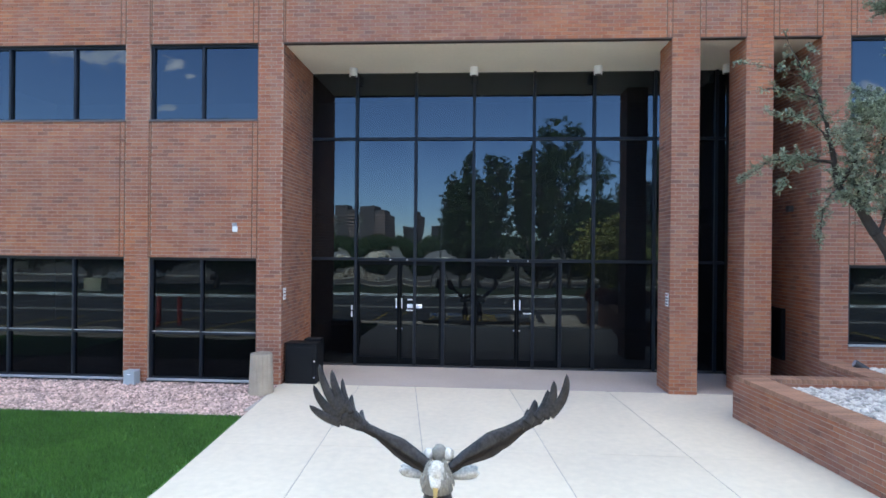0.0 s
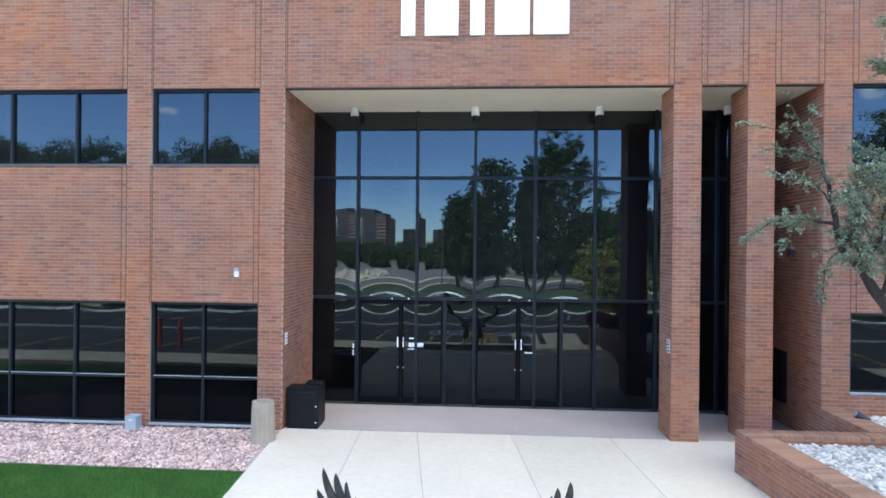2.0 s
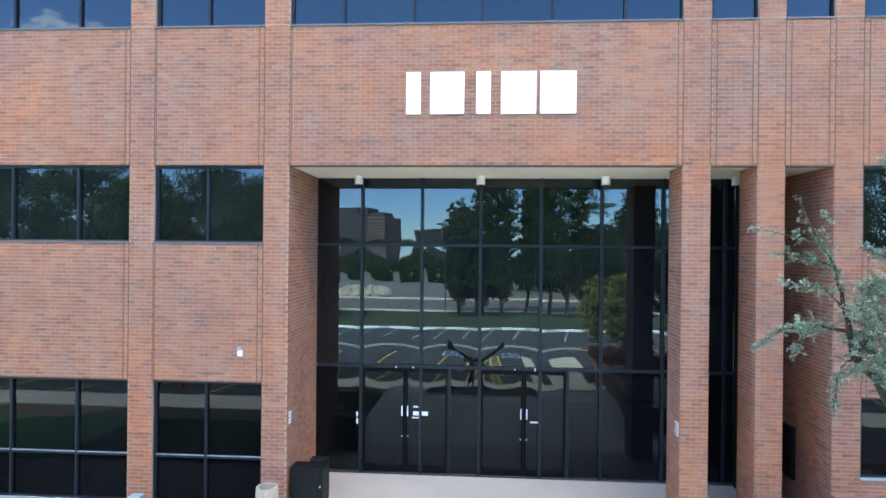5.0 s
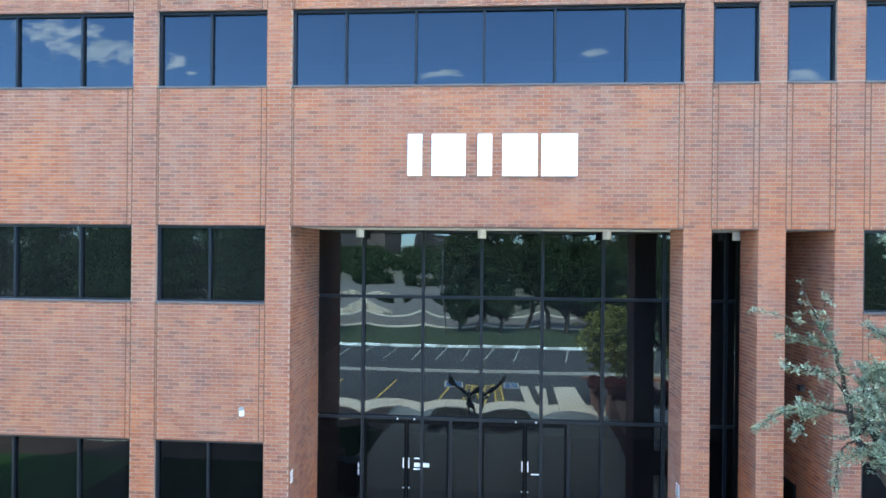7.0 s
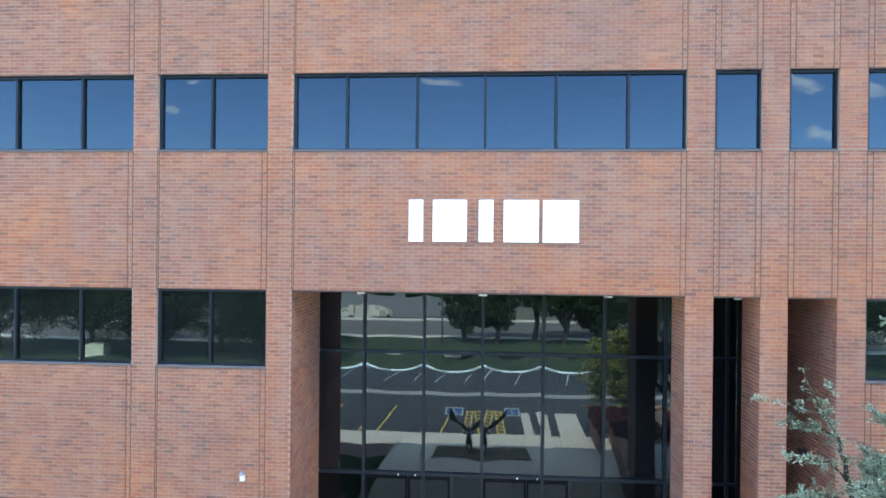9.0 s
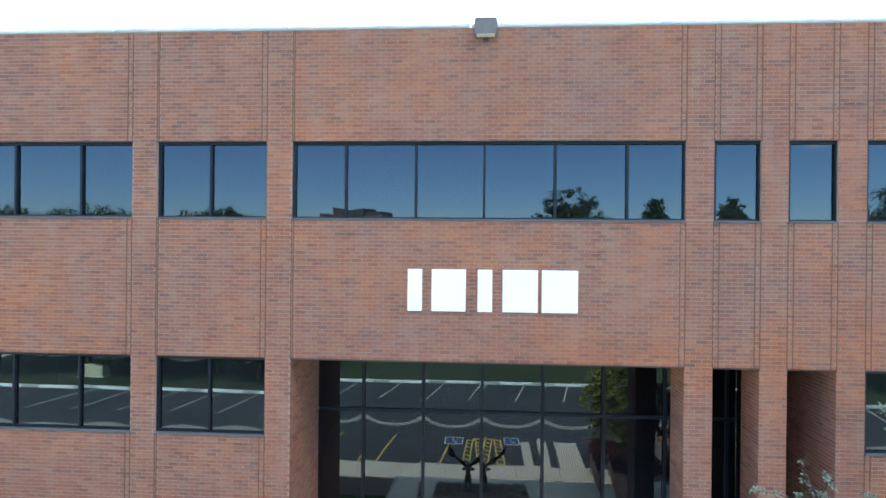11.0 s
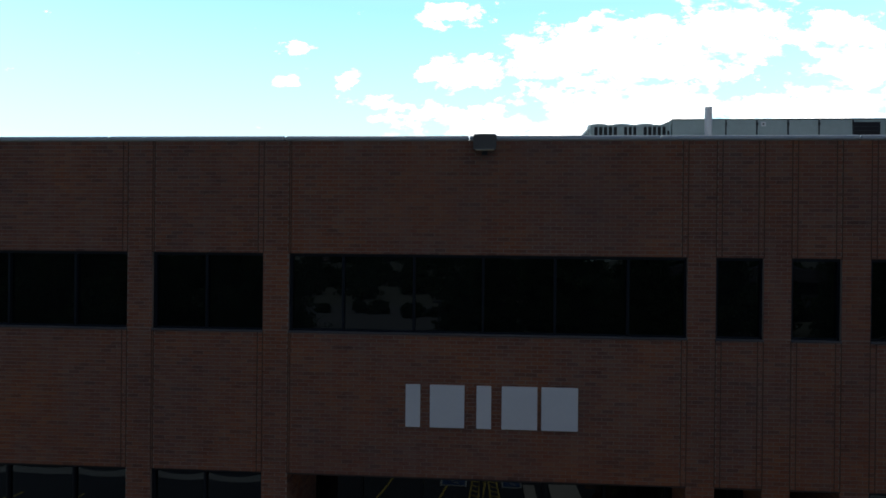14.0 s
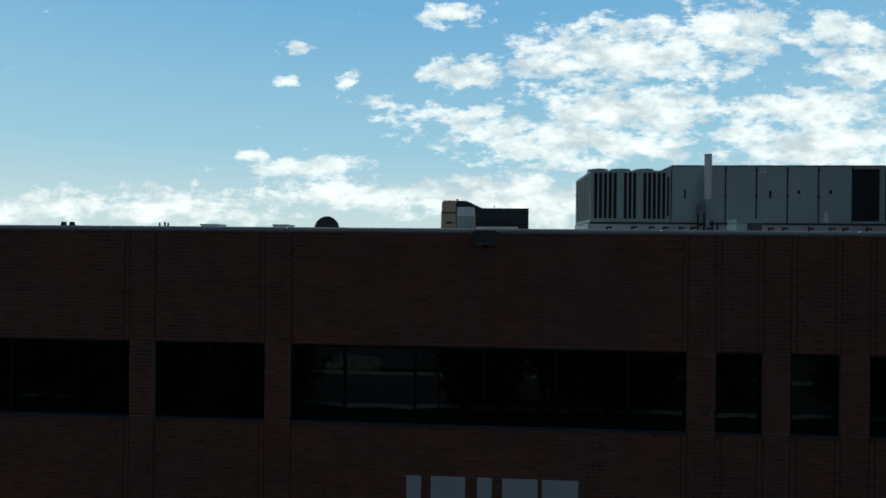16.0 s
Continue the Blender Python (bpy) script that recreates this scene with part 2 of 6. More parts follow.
# entry concrete again, darkened by the alcove's shade painted into it
ALCOVE = material("shaded_concrete", (0.17, 0.165, 0.16), 0.9, (0.11, 0.105, 0.10), (0.7, 22.0))
DRYGRASS = material("dry_grass", (0.13, 0.115, 0.08), 0.95, (0.08, 0.075, 0.05), (0.15, 6.0))
VERGE = material("verge_grass", (0.036, 0.050, 0.018), 0.95, (0.020, 0.030, 0.011), (0.4, 12.0))
JOINTS = material("joint_sand", (0.44, 0.41, 0.37), 0.95, spread=0.3, scale=(2.0, 50.0))
LAWN = material("grass", (0.055, 0.150, 0.026), 0.95, (0.032, 0.100, 0.014), (0.9, 30.0))
BLADE = material("grass_blade", (0.068, 0.185, 0.030), 0.8, (0.038, 0.115, 0.017), (1.1, 20.0), island=0.35)
SOIL = material("mulch", (0.17, 0.105, 0.08), 0.95, spread=0.4, scale=(2.0, 40.0), bump=0.01)
BARKCHIP = material("bark_chips", (0.38, 0.29, 0.235), 0.95, (0.24, 0.18, 0.145), (2.0, 40.0), bump=0.01)
GRAVEL = material("pink_gravel", (0.66, 0.495, 0.43), 0.9, (0.36, 0.25, 0.215), (3.0, 30.0), island=0.60)
GRIT = material("gravel_grit", (0.16, 0.115, 0.10), 0.95, (0.09, 0.065, 0.06), (3.0, 40.0), bump=0.01)
PEBBLE = material("white_pebble", (0.60, 0.57, 0.51), 0.6, (0.40, 0.385, 0.35), (3.0, 25.0), island=0.40)
ASPHALT = material("asphalt", (0.046, 0.048, 0.052), 0.92, (0.030, 0.032, 0.036), (0.3, 60.0), bump=0.003)
ROADGREY = material("old_asphalt", (0.135, 0.120, 0.107), 0.92, (0.10, 0.09, 0.081), (0.3, 40.0))
LINE_W = material("white_line_paint", (0.78, 0.78, 0.73), 0.8, spread=0.2, scale=(2, 40))
STALL = material("worn_white_line", (0.46, 0.45, 0.41), 0.85, spread=0.35, scale=(2, 40))
LINE_Y = material("yellow_line_paint", (0.60, 0.42, 0.10), 0.8, spread=0.2, scale=(2, 40))
BLUE = material("blue_marking", (0.035, 0.085, 0.19), 0.8, spread=0.2, scale=(2, 40))
COPING = material("metal_coping", (0.66, 0.70, 0.72), 0.36, spread=0.15, metal=0.25)
BRONZE = material("dark_bronze", (0.050, 0.047, 0.047), 0.5, (0.005, 0.005, 0.006), (7.0, 48.0), metal=0.25, bump=0.002, bump_scale=45)
BRONZE_DARK = material("brown_bronze", (0.030, 0.025, 0.022), 0.5, (0.016, 0.014, 0.014), (6.0, 60.0), metal=0.4, bump=0.003, bump_scale=45)
PATINA = material("grey_patina", (0.30, 0.28, 0.24), 0.5, (0.16, 0.15, 0.125), (9.0, 55.0), metal=0.3, bump=0.003, bump_scale=50)
SILVER = material("pale_patina", (0.74, 0.72, 0.66), 0.5, (0.30, 0.28, 0.23), (14.0, 60.0), metal=0.2, bump=0.006, bump_scale=60)
BRASS = material("brass_beak", (0.52, 0.36, 0.13), 0.4, metal=0.7)
BARK = material("bark", (0.055, 0.043, 0.034), 0.95, (0.03, 0.024, 0.019), (4.0, 30.0), bump=0.006, bump_scale=25)
LEAF_GREY = material("grey_green_leaf", (0.35, 0.40, 0.29), 0.42, (0.10, 0.14, 0.075), (1.5, 9.0), island=0.4)
LEAF_GREEN = material("green_leaf", (0.030, 0.046, 0.017), 0.6, (0.012, 0.022, 0.009), (0.6, 5.0), island=0.4, spec=0.12)
LEAF_YELLOW = material("yellow_green_leaf", (0.25, 0.245, 0.075), 0.6, (0.08, 0.105, 0.03), (0.6, 5.0), island=0.4, spec=0.12)
NEEDLE = material("pine_needles", (0.048, 0.064, 0.031), 0.7, (0.016, 0.025, 0.012), (0.6, 5.0), island=0.6, spec=0.08)
COVER = material("ground_cover_leaf", (0.36, 0.28, 0.20), 0.8, (0.19, 0.16, 0.10), (2.0, 9.0), island=0.4, spec=0.1)
LEAF_RED = material("dark_red_leaf", (0.085, 0.022, 0.022), 0.6, (0.040, 0.012, 0.012), (0.6, 5.0), island=0.4, spec=0.12)
CANCON = material("exposed_aggregate", (0.42, 0.355, 0.275), 0.9, (0.30, 0.25, 0.195), (3.0, 60.0), bump=0.004, bump_scale=80)
BLACKBOX = material("black_painted_metal", (0.007, 0.008, 0.010), 0.5, spread=0.3, spec=0.25)
GREYBOX = material("grey_enamel", (0.36, 0.42, 0.45), 0.45, spread=0.1)
DARKMETAL = material("dark_metal", (0.05, 0.05, 0.055), 0.5, spread=0.3)
LAMPGREY = material("grey_lamp_housing", (0.24, 0.25, 0.27), 0.4, spread=0.25)
HVAC = material("grey_sheet_metal", (0.46, 0.56, 0.55), 0.5, (0.38, 0.47, 0.46), (0.5, 6.0))
DUCT = material("dark_painted_duct", (0.045, 0.052, 0.058), 0.5, spread=0.25)
GRILL = material("dark_louvre", (0.020, 0.020, 0.022), 0.6)
ROOFWHITE = material("roof_membrane", (0.84, 0.85, 0.84), 0.8, spread=0.15)
# dark base: the dimness of unlit rooms is put into the colour
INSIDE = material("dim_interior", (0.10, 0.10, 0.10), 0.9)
TANMETAL = material("tan_metal", (0.62, 0.48, 0.34), 0.5, spread=0.15)
FARBRICK = material("far_building_brick", (0.034, 0.026, 0.026), 0.9, spread=0.15, scale=(0.1, 1.0))
FARPALE = material("pale_concrete", (0.27, 0.255, 0.23), 0.9, spread=0.15, scale=(0.1, 1.0))
FARBAND = material("far_spandrel_brick", (0.15, 0.098, 0.085), 0.9, spread=0.15, scale=(0.1, 1.0))
REDPAINT = material("red_paint", (0.35, 0.04, 0.03), 0.5, spread=0.2)
BEIGE = material("beige_panel", (0.52, 0.45, 0.29), 0.7, spread=0.1)
CARDARK = material("dark_car_paint", (0.02, 0.021, 0.025), 0.25, spread=0.1)
CARSILVER = material("silver_car_paint", (0.40, 0.41, 0.42), 0.3, spread=0.1, metal=0.4)
RUBBER = material("rubber", (0.02, 0.02, 0.02), 0.8)


# ---- builders ----
def finish(name, bm, mat, parent=None, label="", smooth=False):
    me = bpy.data.meshes.new(name)
    bm.normal_update()
    bm.to_mesh(me)
    bm.free()
    for mm in (mat if isinstance(mat, (list, tuple)) else [mat]):
        me.materials.append(mm)
    if smooth:
        me.polygons.foreach_set("use_smooth", [True] * len(me.polygons))
    ob = new(name, me)
    if parent is not None:
        ob.parent = parent
    if label:
        tagged(ob, label)
    return ob


part = finish


def empty(name, x=0.0, y=0.0, z=0.0):
    ob = new(name)
    ob.empty_display_size = 0.2
    ob.matrix_world = pose(x, y, z)
    return ob


def box(bm, x0, x1, y0, y1, z0, z1, bevel=0.0, seg=1):
    r = bmesh.ops.create_cube(bm, size=1.0, matrix=Matrix.LocRotScale(((x0 + x1) / 2, (y0 + y1) / 2, (z0 + z1) / 2), None, (x1 - x0, y1 - y0, z1 - z0)))
    if bevel:
        edges = list({e for v in r["verts"] for e in v.link_edges})
        bmesh.ops.bevel(bm, geom=edges, offset=bevel, segments=seg, affect="EDGES")
    return bm


def boxes(*specs, bevel=0.0):
    bm = bmesh.new()
    for s in specs:
        box(bm, *s, bevel=bevel)
    return bm


def tube(bm, a, b, r0, r1, n=8, caps=True):
    """A tapered round bar from a to b."""
    a, b = Vector(a), Vector(b)
    d = b - a
    m = Matrix.Translation((a + b) / 2) @ d.to_track_quat("Z", "Y").to_matrix().to_4x4()
    bmesh.ops.create_cone(bm, cap_ends=caps, segments=n, radius1=r0, radius2=r1, depth=d.length, matrix=m)
    return bm


def raw_mesh(name, verts, faces, mat, parent=None, smooth=False):
    me = bpy.data.meshes.new(name)
    me.from_pydata(verts, [], faces)
    for mm in (mat if isinstance(mat, (list, tuple)) else [mat]):
        me.materials.append(mm)
    if smooth:
        me.polygons.foreach_set("use_smooth", [True] * len(me.polygons))
    ob = new(name, me)
    if parent is not None:
        ob.parent = parent
    return ob


COURSE, LONG, JOINT, PROUD = 0.0677, 0.2033, 0.010, 0.006


def brick_cells(u0, u1, z0, z1, shift=0.0):
    """Running bond within a rectangle: (u0, u1, z0, z1) of every brick, on courses that all walls share."""
    out = []
    k = int(math.floor(z0 / COURSE))
    while k * COURSE < z1 - 0.012:
        a, b = max(z0, k * COURSE), min(z1, (k + 1) * COURSE - JOINT)
        if b - a > 0.018:
            s = shift + (0.5 * LONG if k % 2 else 0.0)
            i = int(math.floor((u0 - s) / LONG))
            while s + i * LONG < u1 - 0.015:
                c, d = max(u0, s + i * LONG), min(u1, s + (i + 1) * LONG - JOINT)
                if d - c > 0.02:
                    out.append((c, d, a, b))
                i += 1
        k += 1
    return out


def brick_mesh(cells, origin, along, out, rng, proud=PROUD):
    """Vertices and faces for bricks that stand out of a mortar face."""
    verts, faces = [], []
    o, a, w = Vector(origin), Vector(along), Vector(out)
    for c, d, z0, z1 in cells:
        p = proud + rng.uniform(-0.0015, 0.0025)
        i = len(verts)
        e = 0.0025
        for u, z, h in ((c, z0, -0.004), (d, z0, -0.004), (d, z1, -0.004), (c, z1, -0.004),
                        (c + e, z0 + e, p), (d - e, z0 + e, p), (d - e, z1 - e, p), (c + e, z1 - e, p)):
            v = o + a * u + w * h
            verts.append((v.x, v.y, z))
        faces += [(i + 4, i + 5, i + 6, i + 7), (i, i + 1, i + 5, i + 4), (i + 1, i + 2, i + 6, i + 5), (i + 2, i + 3, i + 7, i + 6), (i + 3, i, i + 4, i + 7)]
    return verts, faces


def brickwork(name, jobs, parent, seed=1):
    """jobs: (cells, origin, along, out). One joined object of real bricks."""
    rng = random.Random(seed)
    verts, faces = [], []
    for cells, o, a, w in jobs:
        v, f = brick_mesh(cells, o, a, w, rng)
        n = len(verts)
        verts += v
        faces += [tuple(i + n for i in q) for q in f]
    ob = raw_mesh(name, verts, faces, BRICK, parent)
    return tagged(ob, kind="stuff")


# ---- the building ----
X0, X1 = -14.0, 14.0
ROOF = 12.26
Z1T, Z2B, Z2T, Z3B, Z3T = 2.32, 4.877, 6.295, 8.845, 10.245
PIERS = [(-10.32, -9.85), (-6.53, -6.06), (-3.99, -3.52), (3.48, 3.955), (4.75, 5.205), (6.03, 6.50), (9.0, 9.47)]
P2, C1, C2, C3 = PIERS[2], PIERS[3], PIERS[4], PIERS[5]
GLASS_Y = 1.90
wall = empty("wall_front")
tagged(wall, "orange-red brick office facade with dark window bands and vertical joints", "wall", kind="structure")


def spandrel_strips(left, right):
    """Panels of a brick band, split at the control joints beside each pier."""
    cuts = []
    for a, b in PIERS:
        cuts += [a - 0.095, a, b, b + (0.095 if a > 0 else 0.035)]
    cuts = sorted(c for c in cuts if left + 0.05 < c < right - 0.05)
    edges = [left] + cuts + [right]
    return [(a + (0.007 if a != left else 0), b - (0.007 if b != right else 0)) for a, b in zip(edges, edges[1:])]


front = []       # rectangles of brick on the front plane
for z0, z1, a, b in ((Z3T, ROOF, X0, X1), (Z2T, Z3B, X0, X1), (Z1T, Z2B, X0, P2[1]), (Z1T, Z2B, C3[0], X1)):
    for u0, u1 in spandrel_strips(a, b):
        front.append((u0, u1, z0, z1))
for a, b in PIERS:
    front.append((a, b, Z3B, Z3T))
    if b < -3 or a > 6:
        front.append((a, b, Z2B, Z2T))
        front.append((a, b, 0.0, Z1T))
for a, b in (C1, C2):
    front.append((a, b, 0.0, Z2T))

bm = bmesh.new()
for z0, z1, a, b in ((Z3T, ROOF, X0, X1), (Z2T, Z3B, X0, X1), (Z1T, Z2B, X0, P2[1]), (Z1T, Z2B, C3[0], X1)):
    box(bm, a, b, 0.0, 0.28, z0, z1)
for a, b in PIERS:
    box(bm, a, b, 0.0, 0.28, Z3B, Z3T)
    if b < -3 or a > 6:
        box(bm, a, b, 0.0, 0.28, Z2B, Z2T)
        box(bm, a, b, 0.0, 0.28, 0.0, Z1T)
part("mortar_backing", bm, MORTAR, wall)
bm = bmesh.new()
for z0, z1, a, b in ((Z3T, ROOF, X0, X1), (Z2T, Z3B, X0, X1), (Z1T, Z2B, X0, P2[1]), (Z1T, Z2B, C3[0], X1)):
    for u0, u1 in spandrel_strips(a, b)[1:]:
        box(bm, u0 - 0.016, u0 + 0.002, -0.0045, 0.0, z0, z1)
part("sealant_joint", bm, SEALANT, wall, "brown sealant joints between brick panels")

LINTEL = material("rusted_lintel", (0.055, 0.036, 0.028), 0.7, spread=0.4)
bm = bmesh.new()
for a, b in ((P2[1], C1[0]), (C1[1], C2[0]), (C2[1], C3[0])):
    box(bm, a, b, -0.010, 0.10, Z2T - 0.024, Z2T + 0.002)
for top in (Z1T, Z2T, Z3T):
    for (_, a), (b, _) in zip(PIERS, PIERS[1:]):
        if top > 9 or b < -3 or a > 6:
            box(bm, a, b, -0.008, 0.045, top - 0.012, top + 0.002)
part("steel_lintel", bm, LINTEL, wall, "thin dark steel lintels under the brick bands")

# free-standing brick fins at the entrance
FIN = 0.68
for a, b in (C1, C2):
    fin = empty("brick_column", (a + b) / 2, 0, 0)
    tagged(fin, "tall rectangular red brick column at the entrance", "column", "entrance columns", kind="structure")
    bm = boxes((-(b - a) / 2, (b - a) / 2, 0.0, FIN, 0.0, Z2T))
    part("core", bm, MORTAR, fin)
    w = (b - a) / 2
    brickwork("brickwork", [(brick_cells(0.0, FIN, 0, Z2T), (-w, FIN, 0), (0, -1, 0), (-1, 0, 0)),
                            (brick_cells(0.0, FIN, 0, Z2T), (w, 0, 0), (0, 1, 0), (1, 0, 0)),
                            (brick_cells(-w, w, 0, Z2T), (0, FIN, 0), (-1, 0, 0), (0, 1, 0)),
                            (brick_cells(-w, w, 0, Z2T, 0.05), (0, 0, 0), (1, 0, 0), (0, -1, 0))], fin, 5)
front = [f for f in front if (f[0], f[1]) not in (C1, C2) or f[2] > 3]

# side walls of the entrance recess
side = empty("wall_recess")
tagged(side, "red brick side walls of the deep entrance recess", "wall", kind="structure")
part("mortar_backing", boxes((P2[1] - 0.28, P2[1], 0.28, GLASS_Y + 0.3, 0, Z2T), (C3[0], C3[0] + 0.28, 0.28, GLASS_Y + 0.3, 0, Z2T)), MORTAR, side)
# unseen panel added behind the column to keep light out of the alcove
part("closure_panel", boxes((C2[1] - 0.034, C2[1] - 0.006, FIN + 0.012, GLASS_Y - 0.05, 0, Z2T - 0.01)), DOORFRAME, side, "added unseen panel behind the column blocking light from the alcove")
brickwork("brickwork", [(brick_cells(0.0, GLASS_Y - 0.06 - FIN - 0.012, 0, Z2T - 0.01), (C2[1] - 0.006, FIN + 0.012, 0), (0, 1, 0), (1, 0, 0)),
                        ([c for c in brick_cells(0.0, GLASS_Y - 0.03, 0, Z2T) if c[2] > 1.8], (P2[1], 0, 0), (0, 1, 0), (1, 0, 0)),
                        (brick_cells(0.0, GLASS_Y - 0.03, 0, Z2T), (C3[0], GLASS_Y - 0.03, 0), (0, -1, 0), (-1, 0, 0))], side, 7)

# roof, back, ends and floors close the building
DEEP = 22.0
shell = empty("building_shell")
tagged(shell, "plain brick back and end walls with dim floors inside", "building", kind="structure")
part("end_wall", boxes((X0 - 0.3, X0, 0, DEEP, 0, ROOF)), BRICK, shell)
part("end_wall", boxes((X1, X1 + 0.3, 0, DEEP, 0, ROOF)), BRICK, shell)
part("back_wall", boxes((X0, X1, DEEP, DEEP + 0.3, 0, ROOF)), BRICK, shell)
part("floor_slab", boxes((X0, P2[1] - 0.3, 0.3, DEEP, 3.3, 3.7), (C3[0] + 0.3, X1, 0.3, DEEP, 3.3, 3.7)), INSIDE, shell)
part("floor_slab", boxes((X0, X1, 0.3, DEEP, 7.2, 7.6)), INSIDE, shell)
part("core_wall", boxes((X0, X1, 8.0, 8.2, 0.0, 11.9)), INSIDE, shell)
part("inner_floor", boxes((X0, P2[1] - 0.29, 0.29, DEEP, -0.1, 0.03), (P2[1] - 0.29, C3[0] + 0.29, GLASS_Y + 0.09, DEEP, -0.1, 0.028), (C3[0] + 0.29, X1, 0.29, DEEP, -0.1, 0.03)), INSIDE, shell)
roof = part("roof", boxes((X0, X1, 0.28, DEEP, 11.80, 12.0)), ROOFWHITE)
tagged(roof, "flat white membrane roof behind a low parapet", "roof", kind="structure")
cap = empty("coping", 0, 0, ROOF)
tagged(cap, "grey metal coping strips along the roof edge", "coping", kind="structure")
xs = [X0 - 0.3, -10.2, -6.9, -3.6, -0.3, 3.0, 6.3, 9.6, X1 + 0.3]
for a, b in zip(xs, xs[1:]):
    part("coping_strip", boxes((a + 0.004, b - 0.004, -0.035, 0.36, 0.0, 0.085), bevel=0.022), COPING, cap)

# ---- windows ----
def window(name, x0, x1, z0, z1, posts, rails, y=0.10, bow=0.0015, sill=True, seed=0, bar=0.055):
    w = empty(name, (x0 + x1) / 2, y, z0)
    tagged(w, "dark tinted reflective window in a dark metal frame", "window", kind="structure")
    inv = Matrix.Translation((-(x0 + x1) / 2, -y, -z0))
    def put(nm, bm, mat, label=""):
        bm.transform(inv)
        return part(nm, bm, mat, w, label)
    rng = random.Random(seed)
    put("window_frame", boxes((x0, x1, y - 0.05, y + 0.08, z1 - bar, z1), (x0, x1, y - 0.05, y + 0.08, z0, z0 + bar * 0.6),
                              (x0, x0 + bar, y - 0.048, y + 0.078, z0 + bar * 0.6, z1 - bar), (x1 - bar * 0.5, x1, y - 0.048, y + 0.078, z0 + bar * 0.6, z1 - bar)), FRAME)
    for p in posts:
        put("mullion", boxes((p - bar * 0.40, p + bar * 0.40, y - 0.052, y + 0.06, z0 + bar * 0.6, z1 - bar)), FRAME)
    for r in rails:
        t = put("transom", boxes((x0 + bar, x1 - bar * 0.5, y - 0.045, y + 0.05, r - 0.025, r + 0.018)), FRAME)
        # pale lip: the transom's aluminium highlight put into a strip's colour
        put("drip_edge", boxes((x0 + bar, x1 - bar * 0.5, y - 0.05, y - 0.02, r + 0.018, r + 0.03)), SILL)
    if sill:
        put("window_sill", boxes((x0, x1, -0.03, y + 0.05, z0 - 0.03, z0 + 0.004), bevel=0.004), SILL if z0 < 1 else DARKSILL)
    xs = [x0 + bar] + list(posts) + [x1 - bar * 0.5]
    zs = [z0 + bar * 0.6] + list(rails) + [z1 - bar]
    for a, b in zip(xs, xs[1:]):
        for c, d in zip(zs, zs[1:]):
            ob = pane(a, b, c, d, y, rng.uniform(0.4, 1.3) * bow, rng, w, inv, glass=DIM if d < 1.0 else CLEAR if d < 2.4 else None)
    return w


def pane(a, b, c, d, y, bow, rng, parent, inv, n=14, glass=None):
    """One sheet of glass, bowed by a few millimetres as sealed units are."""
    verts, faces = [], []
    tx, tz = rng.uniform(-1, 1) * 0.0006, rng.uniform(-1, 1) * 0.0006
    for j in range(n + 1):
        for i in range(n + 1):
            u, v = i / n * 2 - 1, j / n * 2 - 1
            h = -bow * (1 - u * u) * (1 - v ** 4) + tx * u + tz * v
            p = inv @ Vector((a + (b - a) * i / n, y + h, c + (d - c) * j / n))
            verts.append(tuple(p))
    for j in range(n):
        for i in range(n):
            k = j * (n + 1) + i
            faces.append((k, k + 1, k + n + 2, k + n + 1))
    return raw_mesh("pane", verts, faces, glass or GLASS, parent, smooth=True)


SPANS = [(-9.85, -6.53, (-8.85, -7.56)), (-6.06, -3.99, (-5.06,)), (6.50, 9.0, (7.75,))]
num = 0
for x0, x1, posts in SPANS:
    for z0, z1, rails in ((0.05, Z1T, (0.905,)), (Z2B, Z2T, ()), (Z3B, Z3T, ())):
        num += 1
        low = z0 < 1
        if x0 > 6 and low:
            z0 = 0.935
        window("window_%d" % num, x0, x1, z0, z1, posts, rails if x0 < 6 else (), seed=num, bow=0.0012)
for x0, x1, posts in ((P2[1], C1[0], (-2.54, -1.26, -0.03, 1.23, 2.49)), (C1[1], C2[0], ()), (C2[1], C3[0], ())):
    num += 1
    window("window_%d" % num, x0, x1, Z3B, Z3T, posts, (), seed=num)
for x0, x1 in ((X0, -10.32), (9.47, X1)):
    for z0, z1 in ((0.05, Z1T), (Z2B, Z2T), (Z3B, Z3T)):
        num += 1
        window("window_%d" % num, x0, x1, z0, z1, ((x0 + x1) / 2,), (), seed=num)
low_wall = part("wall_low", boxes((6.50, 9.0, 0.0, 0.28, 0.0, 0.903)), MORTAR)
tagged(low_wall, "low brick wall under the window", "wall", kind="structure")
brickwork("brickwork", [(brick_cells(6.5, 9.0, 0, 0.90), (0, 0, 0), (1, 0, 0), (0, -1, 0))], low_wall, 9)

# ---- lobby glazing and doors ----
lobby = empty("window_lobby", 0, GLASS_Y, 0)
tagged(lobby, "tall dark lobby glass wall with slim black mullions", "window", kind="structure")
LP = [P2[1], -2.54, -1.26, -0.02, 1.25, 2.50, 3.75, 4.99, C3[0]]
inv = Matrix.Translation((0, -GLASS_Y, 0))
rng = random.Random(12)


def lobby_part(nm, bm, mat, label=""):
    bm.transform(inv)
    return part(nm, bm, mat, lobby, label)


